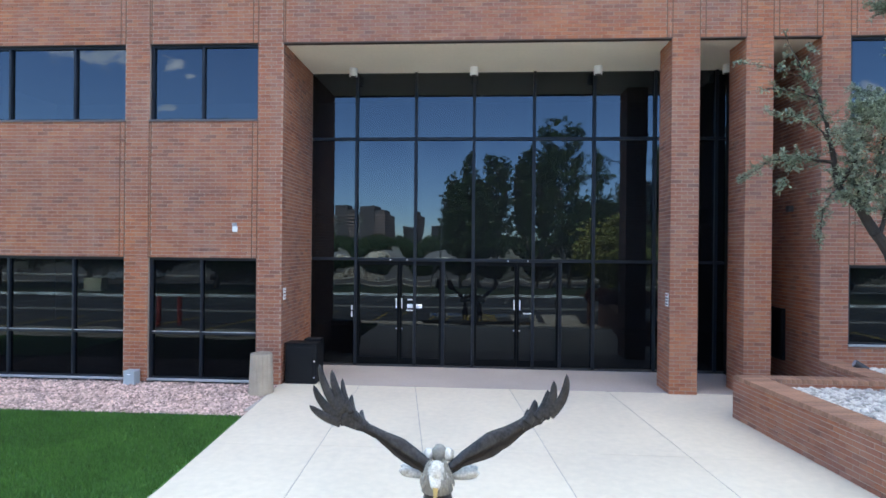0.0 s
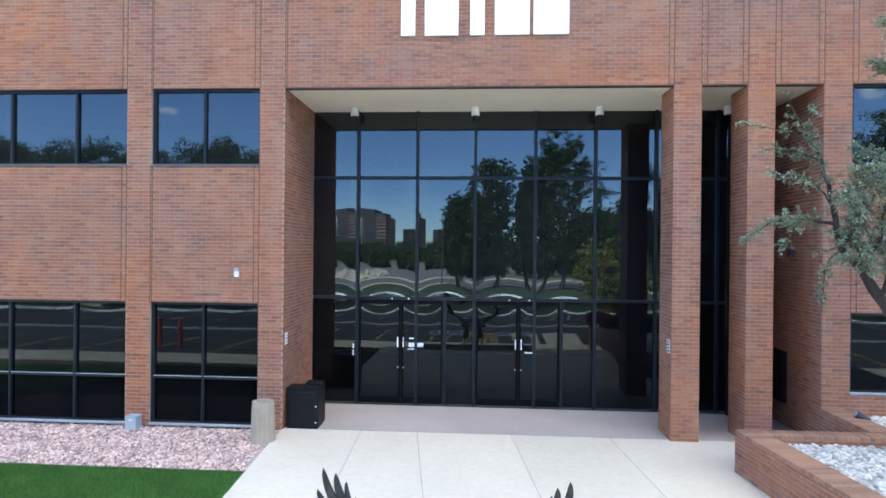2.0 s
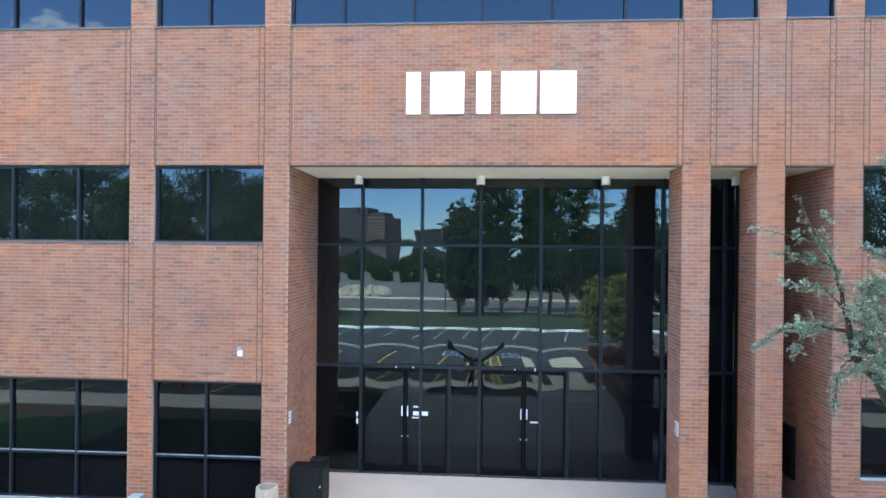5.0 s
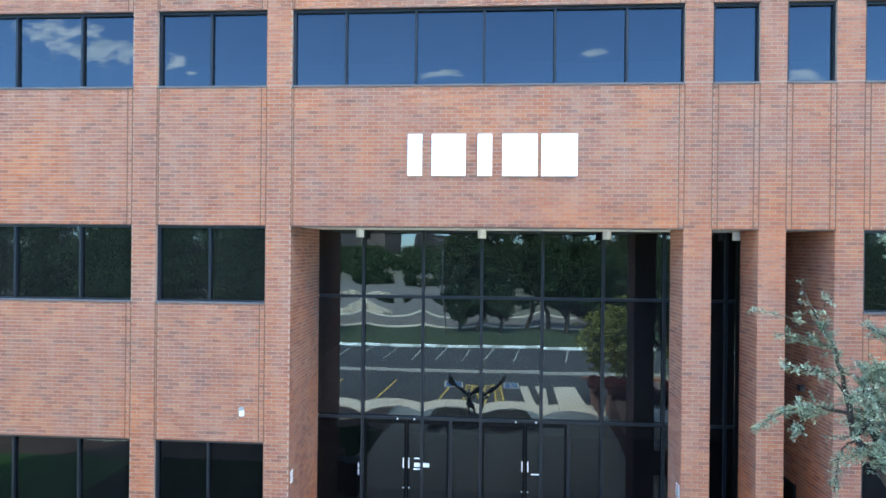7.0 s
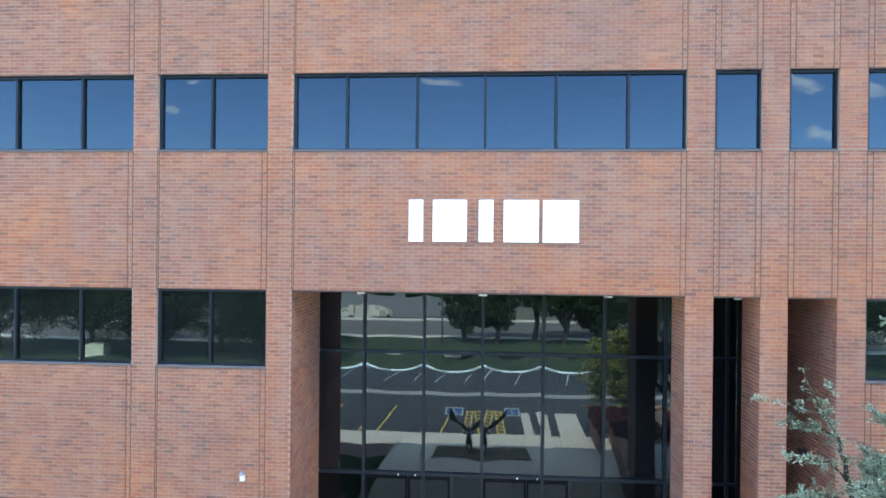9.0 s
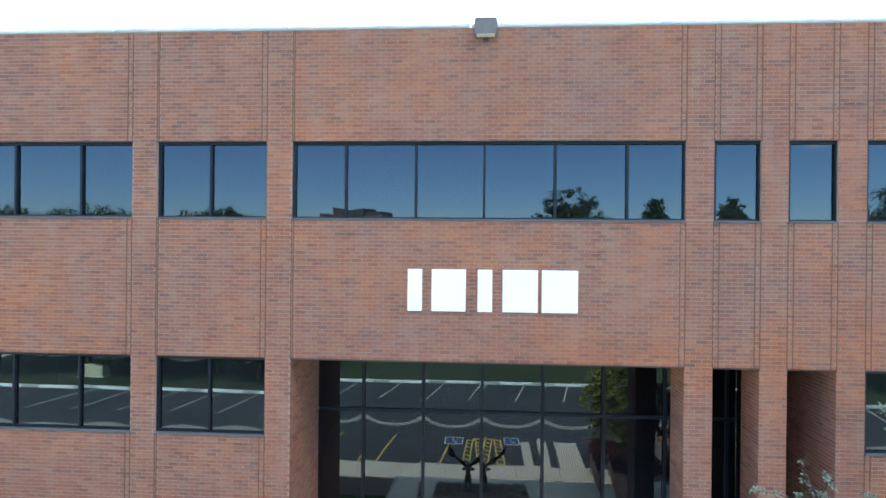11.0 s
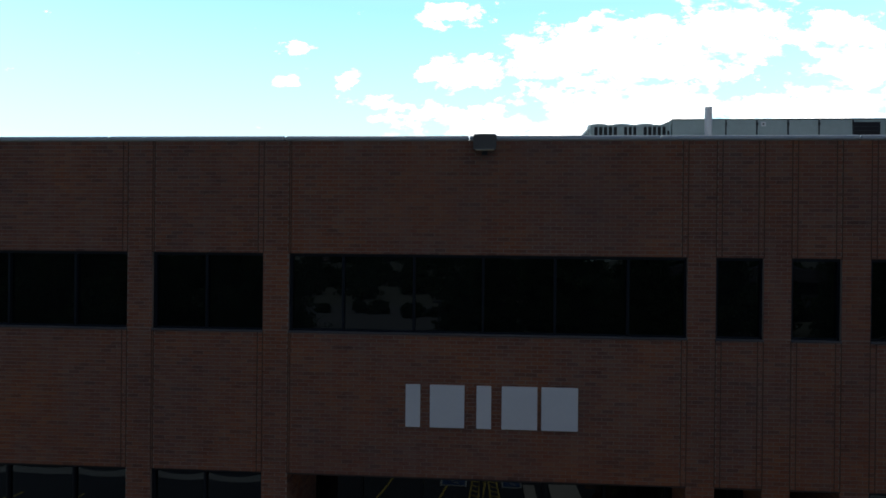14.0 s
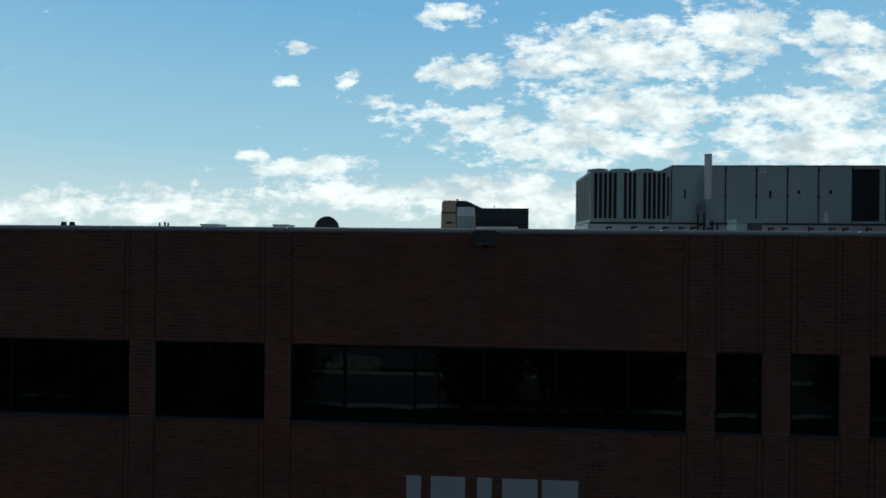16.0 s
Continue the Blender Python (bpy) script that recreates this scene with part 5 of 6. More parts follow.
sheet("pavement_far", -120, 120, -47.6, -46.0, LOT + 0.18, WALK, "pale footway beyond the street", "pavement", thick=0.1)
sheet("road_far_lot", -60, 3, -98.0, -50.0, LOT + 0.05, ROADGREY, "grey far car park", "road", thick=0.1)

marks = empty("stall_lines", 0, -12, LOT)
tagged(marks, "painted parking stall lines, yellow near and white far", "road marking")


def mark(nm, x0, y0, x1, y1, w, mat, parent=None, z=0.008):
    a, b = Vector((x0, y0 + 12, 0)), Vector((x1, y1 + 12, 0))
    d = (b - a).normalized()
    s = Vector((-d.y, d.x, 0)) * w / 2
    return raw_mesh(nm, [tuple(p + Vector((0, 0, zz))) for zz in (z, 0.0) for p in (a - s, b - s, b + s, a + s)],
                    [(0, 1, 2, 3), (4, 5, 1, 0), (5, 6, 2, 1), (6, 7, 3, 2), (7, 4, 0, 3)], mat, parent or marks)


for i in range(-9, 10):
    x = 0.3 + i * 2.7
    mark("line", x, -24.0, x - 0.9, -19.6, 0.10, STALL)
    if not -2.0 < x < 4.0:
        mark("line", x + 0.4, -9.6, x + 1.1, -14.0, 0.11, LINE_Y)
for x, k in ((-1.2, 0.80), (1.5, 0.60)):
    bay = empty("accessible_bay_mark", x, -12, LOT)
    tagged(bay, "blue parking bay marking with white outline", "road marking", "bay markings")
    for nm, a, b, c, d, m, z in (("border", -0.85, 0.85, -1.9, -0.6, STALL, 0.010), ("field", -0.72, 0.72, -1.78, -0.72, BLUE, 0.014),
                                 ("glyph", -0.12, 0.0, -1.6, -1.0, STALL, 0.018), ("glyph", -0.1, 0.3, -1.1, -0.98, STALL, 0.018), ("glyph", 0.2, 0.32, -1.0, -0.85, STALL, 0.018)):
        part(nm, boxes((a * k, b * k, c, d, z - 0.006, z)), m, bay)
for x, slant in ((-0.15, -0.10), (0.62, 0.06)):
    hatch = empty("hatched_aisle", x, -12, LOT)
    tagged(hatch, "yellow ladder-hatched aisle between the accessible bays", "road marking", "hatched aisles")
    for side_x in (-0.21, 0.21):
        mark("line", side_x - slant * 1.4, -13.4, side_x + slant * 1.6, -9.8, 0.09, LINE_Y, hatch, 0.010)
    for i in range(7):
        y = -13.2 + i * 0.54
        xx = slant * (y + 12)
        mark("line", xx - 0.17, y - 0.08, xx + 0.17, y + 0.08, 0.09, LINE_Y, hatch, 0.010)
sheet("pavement_ramp", 3.1, 4.5, -13.0, -9.5, LOT + 0.10, WALK, "pale concrete ramp beside the accessible bays", "pavement", thick=0.1)
sheet("pavement_strip", 2.05, 2.6, -12.8, -9.5, LOT + 0.10, WALK, "narrow pale concrete strip beside the bays", "pavement", thick=0.1)

PINES = [(-1.1, -32.0, 9.0, 2.25, 0.16), (1.2, -31.0, 10.9, 2.2, 0.17), (4.65, -33.5, 11.3, 1.3, 0.40), (6.5, -31.5, 13.0, 2.95, 0.20), (9.6, -33.0, 6.9, 2.3, 0.20), (13.5, -38.0, 9.0, 3.0, 0.16)]
for i, (x, y, h, rad, clear) in enumerate(PINES):
    tree("pine_tree", x, y, LOT + 0.1, h, rad, NEEDLE, 60 + i, "large dark green pine tree on the verge", clear, 60000, 0.092, 0.26, group="pines on the verge", clumps=130, tight=0.80, tufts=9, dome=0.74)
for i, (x, y, h, rad) in enumerate([(13.8, -36.5, 12.9, 3.2), (19.7, -36.5, 13.6, 3.0), (31.0, -40.0, 12.0, 3.0)]):
    tree("spruce_tree", x, y, LOT + 0.1, h, rad, NEEDLE, 80 + i, "tall dark conical spruce tree", 0.05, 30000, 0.13, 0.2, cone=1.0, group="spruces", clumps=120, tufts=16)
LEAFY = [(-14.5, -27.5, 10.0, 3.8), (-18.5, -29.0, 11.5, 4.3), (-23.0, -27.5, 10.2, 4.3), (-28.0, -29.0, 11.5, 4.6), (-33.5, -28.0, 11.5, 4.6), (27.2, -27.5, 13.4, 5.0)]
for i, (x, y, h, rad) in enumerate(LEAFY):
    tree("shade_tree", x, y, LOT + 0.1, h, rad, LEAF_GREEN, 90 + i, "broad green shade tree on the verge", 0.20, 56000, 0.095, 0.24, group="shade trees", clumps=76, tight=1.0, tufts=12)
tree("small_maple", 5.5, -9.0, 0.0, 3.9, 1.35, LEAF_YELLOW, 101, "small yellow-green tree at the planter's end", 0.32, 15000, 0.07, 0.06, clumps=50)
for i in range(9):
    shrub("barberry_shrub", 4.75 + 0.75 * (i % 3), -6.4 - 0.95 * (i // 3), 0.48, 0.42, 0.48, 0.62, LEAF_RED, 1300, 120 + i, "dark red leafed shrub in the planter")
r = random.Random(77)
for i in range(16):
    x, y = -95 + i * 13 + r.uniform(-3, 3), -95 - r.uniform(0, 45)
    if -75 < x < 24:
        continue
    tree("distant_tree", x, y, LOT, r.uniform(6.5, 9.5), r.uniform(4.0, 6.0), LEAF_GREEN, 200 + i, "distant green tree beyond the street", 0.12, 2600, 0.55, 0.3, group="distant trees", clumps=30)

for i in range(22):
    x = -140 + i * 13.5 + r.uniform(-3, 3)
    big = 0.36 if -90 < x < 22 else 1.0
    tree("distant_tree", x, -170 - r.uniform(0, 30), LOT, big * r.uniform(8.5, 10.5), (0.4 + 0.6 * big) * r.uniform(7.0, 9.0), LEAF_GREEN, 300 + i, "distant green tree beyond the street", 0.05, 1800, 0.85, 0.3, group="distant trees", clumps=30)
for k, (y, wide, tall) in enumerate([(-118, 100, 2.9), (-150, 130, 3.3), (-215, 170, 3.7), (-290, 230, 4.0), (-430, 330, 8.5)]):
    for i in range(15):
        tree("distant_tree", -0.74 * wide + wide * (i + r.uniform(-0.3, 0.3)) / 14, y - r.uniform(0, 0.16) * abs(y), LOT, tall * r.uniform(0.8, 1.15), wide / 26 * r.uniform(0.8, 1.2), LEAF_GREEN,
             420 + 20 * k + i, "distant green tree in the belt beyond the street", 0.05, 1500, 0.3 + 0.0016 * abs(y), 0.2, group="distant trees", clumps=26)
for i in range(10):
    tree("distant_tree", 2 + i * 4.6 + r.uniform(-1.5, 1.5), -62 - r.uniform(0, 9), LOT, r.uniform(3.2, 4.4) if i < 3 else r.uniform(6.8, 8.6), r.uniform(2.4, 3.4), LEAF_GREEN, 340 + i, "distant green tree beyond the street", 0.08, 3400, 0.34, 0.2, group="distant trees", clumps=30)
for i in range(8, 13):
    tree("roadside_bush", -62 + i * 4.6 + r.uniform(-1.2, 1.2), -79 - r.uniform(0, 9), LOT, (0.45 + 0.04 * i) * r.uniform(1.6, 2.9), (0.5 + 0.03 * i) * r.uniform(1.8, 2.9), LEAF_GREEN, 240 + i, "dark rounded bush beyond the far car park", 0.08, 2600, 0.22, 0.12,
         group="roadside bushes", clumps=26)


def office(name, x, y, w, d, floors, step, mat, label, tower=None, turn=0.0):
    """A block of dark glass ringed by a brick band at each storey; its front face looks to the facade."""
    b = empty(name, x, y, LOT)
    b.matrix_world = pose(x, y, LOT, 0, 0, turn)
    tagged(b, label, "building")
    h = floors * step
    part("glass_core", boxes((-w / 2 + 0.4, w / 2 - 0.4, -d + 0.4, -0.4, 0, h)), DOORFRAME, b, "dark glass storeys")
    for f in range(floors):
        part("spandrel", boxes((-w / 2, w / 2, -d, 0.0, f * step + 0.5 * step, (f + 1) * step - 0.02)), FARBAND if floors > 8 else mat, b)
        for k in range(min(10, int(w / 4))):
            part("mullion", boxes((-w / 2 + (k + 0.5) * w / 10, -w / 2 + (k + 0.5) * w / 10 + 0.6, -0.42, -0.1, f * step, f * step + 0.5 * step)), mat, b)
    if tower:
        a, c, top = tower
        part("stair_tower", boxes((a, c, -d * 0.6, 1.2, 0, top)), mat, b)
        for f in range(floors):
            part("window", boxes((a + 0.8, a + 5.2, 1.2, 1.25, f * step + 0.6, f * step + 2.4)), FARPALE, b)
        part("penthouse", boxes((c, c + (c - a) * 0.6, -d * 0.6, -2.0, h, h + (top - h) * 0.5)), mat, b)
    part("roof", boxes((-w / 2, w / 2, -d, 0, h, h + 0.3)), mat, b)
    return b


office("office_tower", -158.0, -690.0, 88.0, 62.0, 10, 4.35, FARBRICK, "distant dark brick office block with banded windows", (-22.0, 17.5, 55.0), 14.0)
office("far_office", -41.0, -590.0, 48.0, 40.0, 6, 4.0, FARBRICK, "low distant dark office building")
office("low_building", 44.0, -85.0, 26.0, 15.0, 2, 4.2, FARBRICK, "low brick building with a pale roof line")

pole = empty("street_lamp", -3.0, -30.0, LOT)
tagged(pole, "slim dark street lamp post beside the pines", "street lamp")
bm = bmesh.new()
tube(bm, (0, 0, 0), (0, 0, 7.2), 0.08, 0.05, 10)
part("pole", bm, DARKMETAL, pole)
part("head", boxes((-0.5, 0.15, -0.12, 0.12, 7.15, 7.3), bevel=0.03), DARKMETAL, pole)

rock_bank = field("rock_bank", 160, stone(-15.5, -10.5, -52, -48, LOT + 0.2, 0.3, 0.9, 0.8), CANCON, 8)
tagged(rock_bank, "bank of pale landscape rocks beyond the street", "rocks", kind="stuff")

for x in (-12.4, -11.5):
    b = empty("red_bollard", x, -11.1, LOT)
    tagged(b, "red painted steel bollard in the car park", "bollard", "red bollards")
    bm = bmesh.new()
    tube(bm, (0, 0, 0), (0, 0, 1.15), 0.1, 0.1, 14)
    part("post", bm, REDPAINT, b)
    bm = bmesh.new()
    tube(bm, (0, 0, 1.15), (0, 0, 1.20), 0.1, 0.06, 14)
    part("cap", bm, REDPAINT, b)


def car(x, y, rz, mat, label):
    c = empty("parked_car", x, y, LOT)
    c.matrix_world = pose(x, y, LOT, 0, 0, rz)
    tagged(c, label, "car", "parked cars")
    bm = bmesh.new()
    box(bm, -0.9, 0.9, -2.2, 2.2, 0.25, 0.85, 0.12, 3)
    part("body", bm, mat, c)
    bm = bmesh.new()
    box(bm, -0.8, 0.8, -1.5, 1.2, 0.82, 1.42, 0.05, 2)
    for v in bm.verts:
        if v.co.z > 1.1:
            v.co.x *= 0.82
            v.co.y = v.co.y * 0.72 - 0.1
    part("cabin", bm, CARDARK, c, "dark glass cabin")
    part("cabin_roof", boxes((-0.6, 0.6, -1.05, 0.7, 1.41, 1.46), bevel=0.02), mat, c)
    for sx in (-1, 1):
        for yy in (-1.35, 1.35):
            bm = bmesh.new()
            tube(bm, (sx * 0.7, yy, 0.32), (sx * 0.92, yy, 0.32), 0.32, 0.32, 20)
            w = part("wheel", bm, RUBBER, c)
            bm = bmesh.new()
            tube(bm, (sx * 0.92, yy, 0.32), (sx * 0.93, yy, 0.32), 0.19, 0.17, 16)
            part("rim", bm, SILL, w)
        part("headlight", boxes((sx * 0.6 - 0.18, sx * 0.6 + 0.18, 2.17, 2.21, 0.62, 0.74)), WHITE, c)
    return c


car(-20.5, -37.5, 90, CARDARK, "dark car standing at the street side")
car(-32.0, -41.5, 90, CARSILVER, "silver car on the street")
car(-30.0, -60.0, 90, CARDARK, "dark car in the far car park")
sgn = empty("utility_cabinet", -25.9, -26.9, LOT + 0.14)
tagged(sgn, "beige metal utility cabinet on the verge", "cabinet")
part("body", boxes((-0.75, 0.75, -0.45, 0.45, 0.06, 0.86), bevel=0.02), BEIGE, sgn)
part("plinth", boxes((-0.8, 0.8, -0.5, 0.5, -0.02, 0.06)), CONCRETE, sgn)
part("door", boxes((-0.7, 0.7, 0.45, 0.462, 0.12, 0.8)), BEIGE, sgn)

# ---- roof equipment ----
AHX, AHY = 3.82, 10.8
ahu = empty("rooftop_air_handler", AHX, AHY, 12.0)
tagged(ahu, "long grey sheet-metal rooftop air handling unit on a white curb", "air handler")
part("curb", boxes((-0.05, 13.5, 0.10, 3.0, 0.0, 0.93)), ROOFWHITE, ahu, "white roof curb")
part("base_rail", boxes((-0.02, 13.5, -0.03, 3.15, 0.93, 0.985)), DUCT, ahu)
part("condenser", boxes((0.0, 2.83, 0.0, 3.12, 0.985, 2.84), bevel=0.015), HVAC, ahu)
for first, last, count in ((0.11, 0.96, 5), (1.16, 1.64, 3), (1.84, 2.66, 5)):
    step = (last - first) / count
    part("coil_recess", boxes((first, last, -0.006, 0.01, 1.12, 2.76)), GRILL, ahu, "black coil opening")
    for k in range(count + 1):
        part("louvre", boxes((first + k * step - 0.022, first + k * step + 0.022, -0.03, -0.006, 1.10, 2.78)), HVAC, ahu)
part("coil_recess", boxes((2.70, 2.77, -0.006, 0.01, 1.22, 2.62)), GRILL, ahu, "black coil opening")
for k in range(7):
    part("louvre", boxes((-0.012, 0.02, 0.15 + k * 0.42, 0.44 + k * 0.42, 1.10, 2.74)), GRILL, ahu)
for xx in (0.42, 1.24, 2.10):
    bm = bmesh.new()
    tube(bm, (xx, 0.85, 2.84), (xx, 0.85, 2.98), 0.40, 0.36, 24)
    part("fan_ring", bm, HVAC, ahu)
bm = bmesh.new()
ends = [[bm.verts.new((x, y, z)) for x, z in ((2.50, 2.842), (2.86, 2.842), (2.86, 3.005))] for y in (0.03, 3.05)]
bm.faces.new(ends[0])
bm.faces.new(ends[1][::-1])
for k in range(3):
    bm.faces.new((ends[0][k], ends[1][k], ends[1][(k + 1) % 3], ends[0][(k + 1) % 3]))
bmesh.ops.recalc_face_normals(bm, faces=bm.faces)
part("sloping_hood", bm, HVAC, ahu)
SEAMS = (2.86, 4.72, 5.78, 6.84, 7.89, 9.03, 10.9, 13.5)
for a, b in zip(SEAMS, SEAMS[1:]):
    part("casing", boxes((a + 0.012, b - 0.012, 0.0, 3.12, 0.985, 3.0), bevel=0.012), HVAC, ahu)
    part("top_trim", boxes((a, b, -0.02, 3.14, 3.0, 3.03)), DUCT, ahu)
    if a > 3:
        part("seam_cover", boxes((a - 0.02, a + 0.02, -0.012, 0.0, 1.0, 2.98)), DUCT, ahu)
        for zz in (1.88, 2.80):
            part("hinge", boxes((a - 0.035, a + 0.035, -0.03, -0.012, zz, zz + 0.09)), GRILL, ahu)
for a, b in ((9.05, 9.93), (10.13, 10.86)):
    part("intake_grille", boxes((a, b, -0.016, 0.0, 1.08, 2.90)), GRILL, ahu, "black intake opening")
    for k in range(12):
        part("grille_blade", boxes((a + 0.02, b - 0.02, -0.022, -0.016, 1.14 + k * 0.145, 1.16 + k * 0.145)), DUCT, ahu)
for xx, w, h, zz in ((3.34, 0.10, 0.34, 1.84), (6.28, 0.10, 0.26, 1.88), (7.25, 0.13, 0.12, 2.03), (8.33, 0.13, 0.12, 2.03)):
    part("door_latch", boxes((xx - w / 2, xx, -0.035, 0.0, zz, zz + h)), GRILL, ahu)
    part("latch_plate", boxes((xx, xx + w / 2, -0.02, 0.0, zz + 0.03, zz + h - 0.02)), HVAC, ahu)
part("sight_glass", boxes((5.92, 6.08, -0.012, 0.0, 2.76, 2.92)), WHITE, ahu, "small white viewing panel")
part("sight_lens", boxes((5.97, 6.03, -0.018, -0.012, 2.81, 2.87)), GRILL, ahu)
part("rating_plate", boxes((8.08, 8.22, -0.010, 0.0, 1.02, 1.38)), WHITE, ahu, "pale rating plate")
flue = empty("vent_pipe", 7.84, 10.55, 12.0)
tagged(flue, "slim pale metal vent pipe standing on the roof", "pipe")
bm = bmesh.new()
tube(bm, (0, 0, 1.80), (0, 0, 3.38), 0.125, 0.125, 16)
part("stack", bm, WHITE, flue)
bm = bmesh.new()
tube(bm, (-0.02, 0, 0.0), (-0.02, 0, 1.80), 0.055, 0.055, 10)
part("riser", bm, HVAC, flue)
part("valve_box", boxes((-0.34, -0.07, -0.10, 0.08, 1.28, 1.62), bevel=0.02), LAMPGREY, flue, "dark gas valve box")
for xx, top in ((-0.33, 1.3), (-0.12, 1.28), (0.16, 1.05), (0.34, 0.92)):
    bm = bmesh.new()
    tube(bm, (xx, 0, 0.0), (xx, 0, top), 0.035, 0.035, 8)
    tube(bm, (xx, 0, top - 0.4), (xx + 0.14, 0, top - 0.4), 0.03, 0.03, 8)
    part("gas_pipe", bm, DUCT, flue)
fan = empty("roof_exhaust_unit", -1.62, 12.0, 12.0)
tagged(fan, "rooftop fan unit with rounded tan hood and dark duct", "exhaust fan")
bm = bmesh.new()
box(bm, 0.0, 0.62, -0.5, 0.5, 0.0, 1.80, 0.05, 2)
for v in bm.verts:
    if v.co.z > 1.3:
        v.co.x = 0.06 + v.co.x * 0.88
part("hood", bm, TANMETAL, fan, "tan tapered hood")
part("hood_band", boxes((0.03, 0.61, -0.515, -0.495, 1.30, 1.36)), DUCT, fan)
part("hood_slot", boxes((0.22, 0.48, -0.512, -0.497, 0.92, 1.0)), DUCT, fan)
part("fan_box", boxes((0.63, 1.29, -0.45, 0.45, 0.0, 1.22), bevel=0.01), HVAC, fan)
part("top_cover", boxes((0.63, 1.29, -0.47, 0.47, 1.22, 1.56), bevel=0.01), WHITE, fan, "pale metal cover")
part("flange", boxes((0.60, 0.66, -0.48, 0.48, 1.57, 1.86)), DUCT, fan)
bm = bmesh.new()
profile = [(0.66, 1.80), (0.98, 1.80), (1.58, 1.52), (3.32, 1.52), (3.32, 0.62), (1.30, 0.62), (1.30, 1.56), (0.66, 1.57)]
a = [bm.verts.new((x, -0.4, z)) for x, z in profile]
b = [bm.verts.new((x, 0.4, z)) for x, z in profile]
bm.faces.new(a)
bm.faces.new(b[::-1])
for k in range(len(a)):
    bm.faces.new((a[k], b[k], b[(k + 1) % len(a)], a[(k + 1) % len(a)]))
bmesh.ops.recalc_face_normals(bm, faces=bm.faces)
part("duct", bm, DUCT, fan, "dark duct")
for xx in (1.45, 3.05):
    part("duct_leg", boxes((xx, xx + 0.08, -0.3, 0.3, 0.0, 0.62)), DARKMETAL, fan)
skylight = empty("roof_skylight", 0.5, 11.0, 12.0)
tagged(skylight, "low white curb box on the roof under the duct", "roof curb")
part("curb", boxes((-0.72, 0.72, -0.3, 0.3, 0.0, 0.74), bevel=0.02), ROOFWHITE, skylight)
part("lid", boxes((-0.76, 0.76, -0.34, 0.34, 0.74, 0.79), bevel=0.02), WHITE, skylight)
dish = empty("satellite_dish", -5.55, 10.0, 12.0)
tagged(dish, "dark round satellite dish low on the roof", "dish")
bm = bmesh.new()
tube(bm, (0, 0, 0.64), (0, 0.05, 0.64), 0.45, 0.43, 40)
part("reflector", bm, DARKMETAL, dish)
bm = bmesh.new()
tube(bm, (0, 0.1, 0), (0, 0.05, 0.6), 0.04, 0.04, 8)
part("mast", bm, DARKMETAL, dish)
for x, y, h, rad in ((-11.57, 5.0, 0.62, 0.085), (-11.33, 5.0, 0.62, 0.085), (-8.84, 5.0, 0.62, 0.025), (-8.69, 5.0, 0.64, 0.03), (-8.60, 5.0, 0.62, 0.025), (0.40, 11.4, 1.62, 0.016)):
    v = empty("roof_vent", x, y, 12.0)
    tagged(v, "small dark roof vent pipe", "vent", "roof vents")
    bm = bmesh.new()
    tube(bm, (0, 0, 0), (0, 0, h - 0.1), rad * 0.6, rad * 0.6, 10)
    part("pipe", bm, DARKMETAL, v)
    bm = bmesh.new()
    tube(bm, (0, 0, h - 0.1), (0, 0, h), rad, rad * 0.7, 10)
    part("cap", bm, DARKMETAL, v)

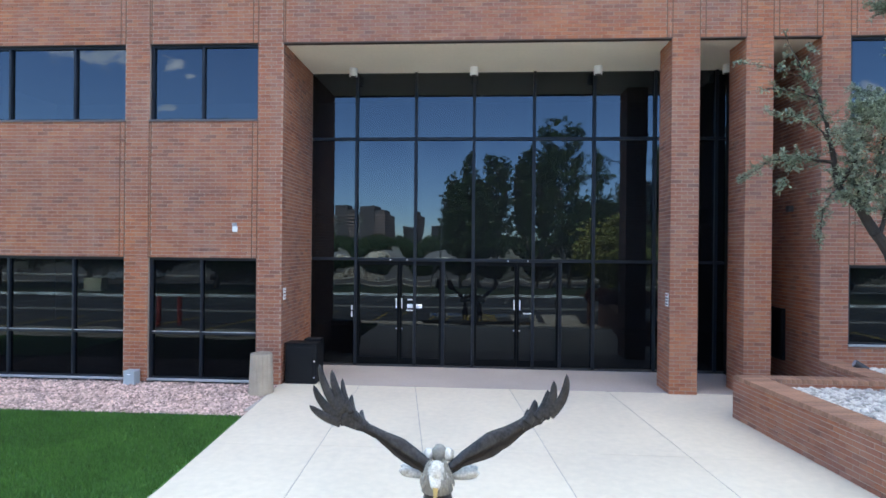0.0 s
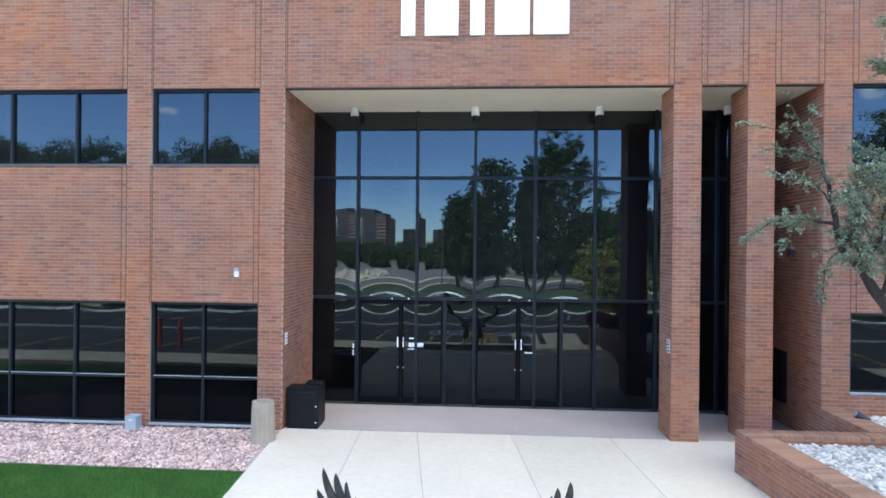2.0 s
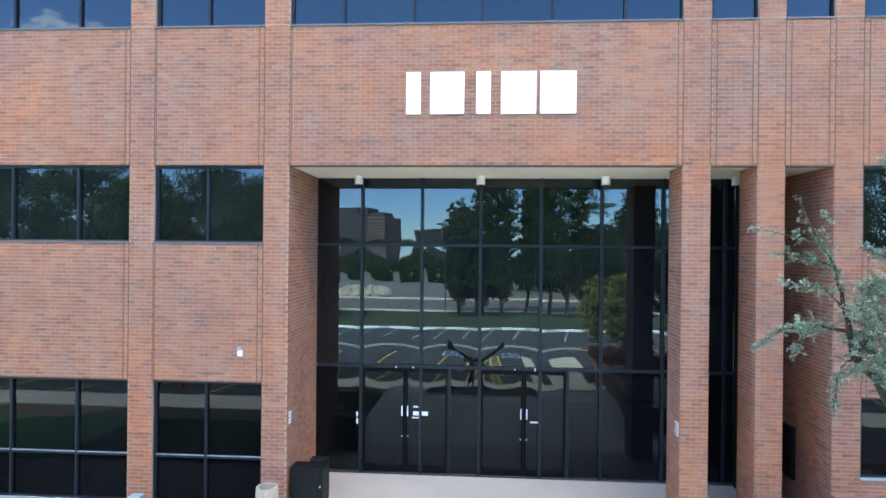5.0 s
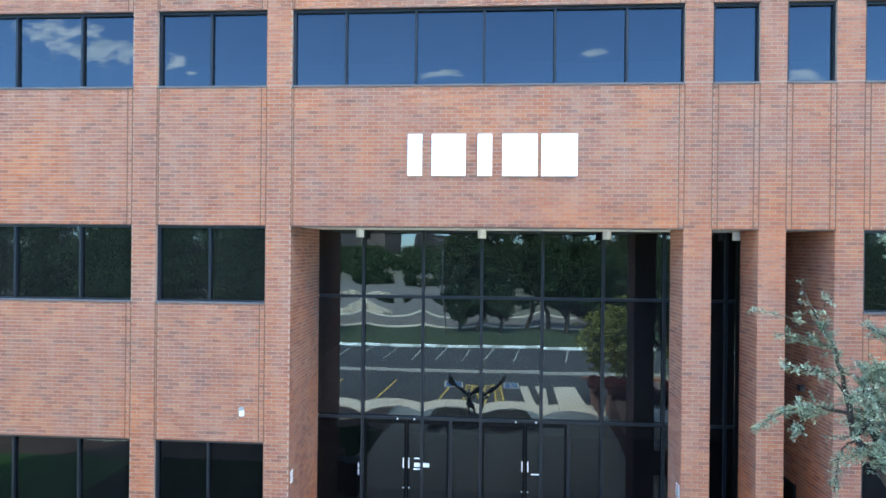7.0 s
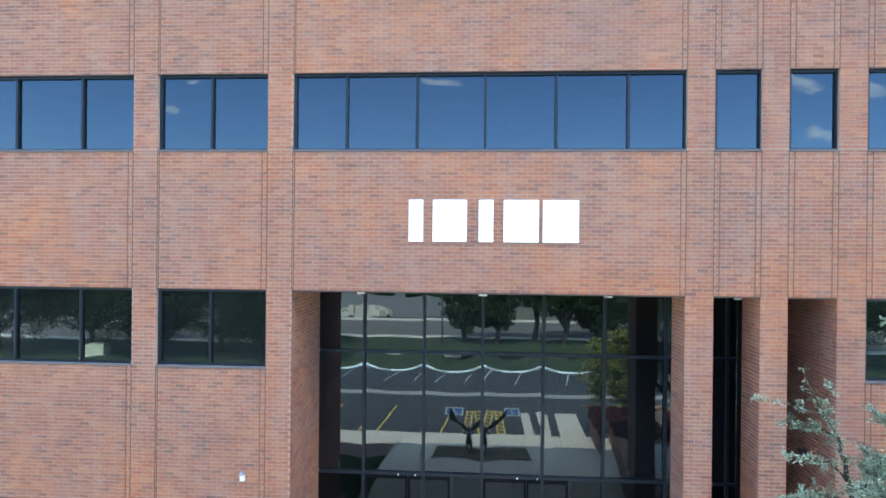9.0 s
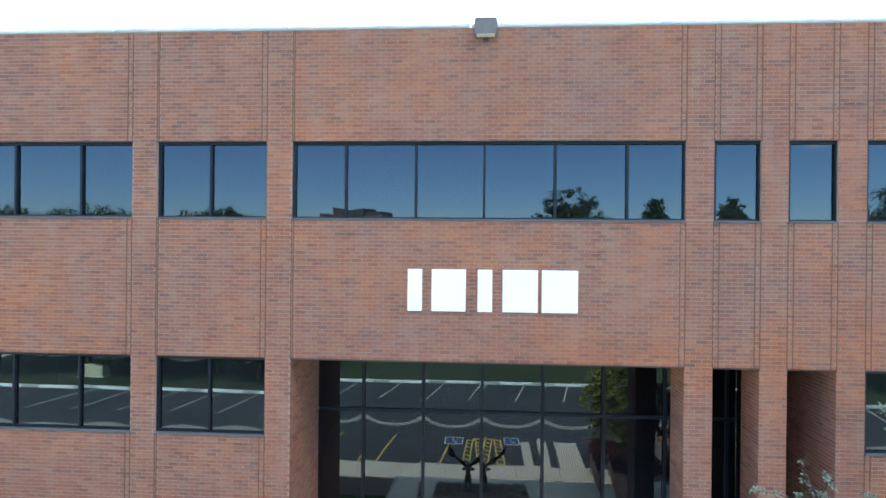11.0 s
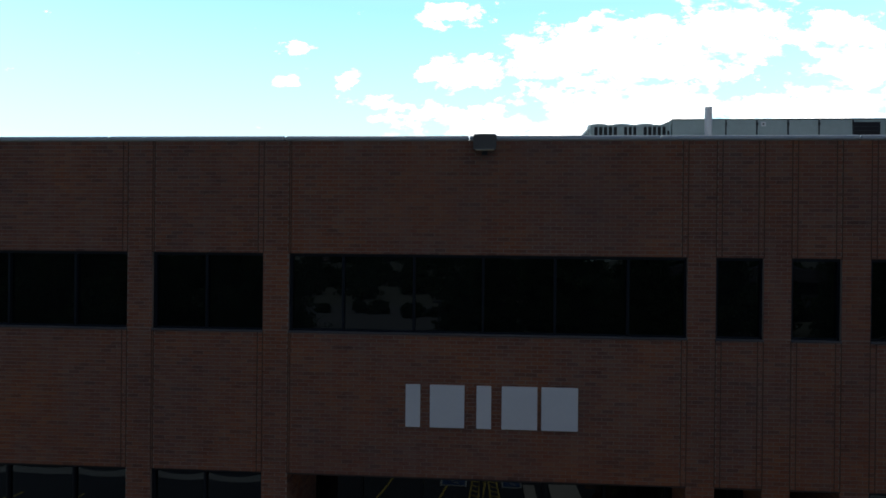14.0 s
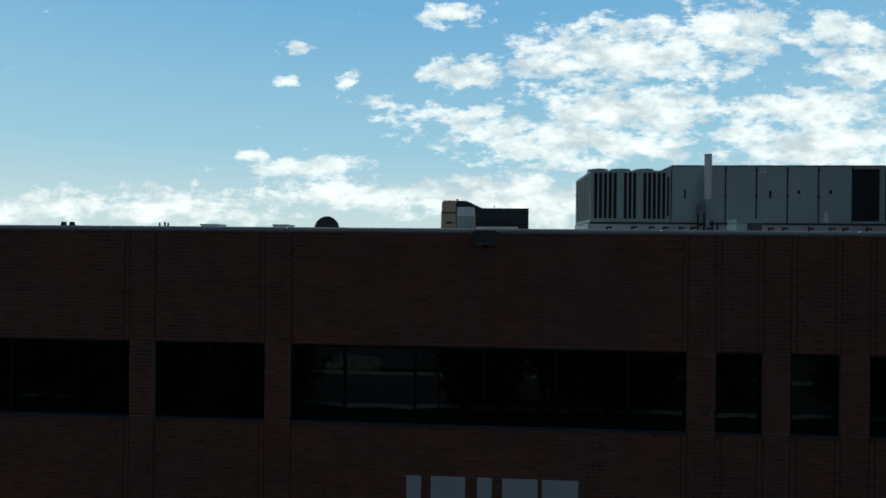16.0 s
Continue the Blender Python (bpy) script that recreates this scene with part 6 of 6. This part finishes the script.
mini = empty("roof_condenser", 7.08, 6.0, 12.0)
tagged(mini, "small grey louvred condenser with rounded top on the roof", "air conditioner")
part("body", boxes((-0.35, 0.35, -0.3, 0.3, 0.0, 0.76), bevel=0.03), HVAC, mini)
for k in range(8):
    part("louvre", boxes((-0.06 + 0.048 * k, -0.03 + 0.048 * k, -0.31, -0.29, 0.1, 0.74)), GRILL, mini)
bm = bmesh.new()
box(bm, -0.37, 0.37, -0.32, 0.32, 0.76, 0.85, 0.035, 2)
part("lid", bm, HVAC, mini, "rounded grey lid")
for x, w in ((-6.42, 0.24), (-8.75, 0.28)):
    hatch_cap = empty("roof_hatch", x, 8.0, 12.0)
    tagged(hatch_cap, "low flat grey hatch cap on the roof", "roof hatch", "roof hatches")
    part("curb", boxes((-w, w, -0.3, 0.3, 0.0, 0.66)), ROOFWHITE, hatch_cap)
    part("lid", boxes((-w - 0.03, w + 0.03, -0.33, 0.33, 0.66, 0.695), bevel=0.01), HVAC, hatch_cap)
r = random.Random(9)
for k in range(16):
    pp = empty("roof_pipe", 3.6 + 0.5 * k + r.uniform(-0.2, 0.2), 7.0 + r.uniform(-0.3, 0.3), 12.0)
    tagged(pp, "short dark pipe stub beside the air handler", "pipe", "roof pipe stubs")
    bm = bmesh.new()
    tube(bm, (0, 0, 0), (0, 0, r.uniform(0.62, 0.74)), 0.03, 0.03, 8)
    part("stub", bm, DARKMETAL, pp)
    part("elbow", boxes((-0.03, 0.14, -0.03, 0.03, 0.62, 0.68), bevel=0.01), DARKMETAL, pp)

# ---- bricks, last ----
singles, jobs = [], []
for u0, u1, z0, z1 in front:
    cells = brick_cells(u0, u1, z0, z1, 0.03 * (int(abs(u0) * 10) % 5))
    if abs(z0 - Z2T) < 0.01 and u0 > -3.6 and u1 < 3.6:
        low = [c for c in cells if c[3] < Z2T + 0.50]
        singles += low
        cells = [c for c in cells if c[3] >= Z2T + 0.50]
    jobs.append((cells, (0, 0, 0), (1, 0, 0), (0, -1, 0)))
brickwork("brickwork", jobs, wall, 2)
for c, d, a, b in singles:
    lone_brick("brick", c, d, -PROUD, 0.02, a, b, wall, (0, 0, 0), 0.002)
for c, d, a, b in brick_cells(0.0, GLASS_Y - 0.03, 0, Z2T):
    if a <= 1.8:
        lone_brick("brick", P2[1] - 0.02, P2[1] + PROUD, c, d, a, b, side, (0, 0, 0), 0.002)
for x0, x1, y0, y1 in COPES[:280]:
    b = lone_brick("brick", x0, x1, y0, y1, PLH - 0.065, PLH, planter, (PX, PY, 0), 0.006, COPEBRICK)
    if b.location.y < -0.02 and x1 - x0 > 0.2:
        b.location.x -= b.location.y * OUT
        b.rotation_euler.z = math.atan(OUT)
bm = bmesh.new()
for x0, x1, y0, y1 in COPES[280:]:
    box(bm, x0 - PX, x1 - PX, y0 - PY, y1 - PY, PLH - 0.065, PLH)
tagged(part("coping_bricks", bm, COPEBRICK, planter), kind="stuff")
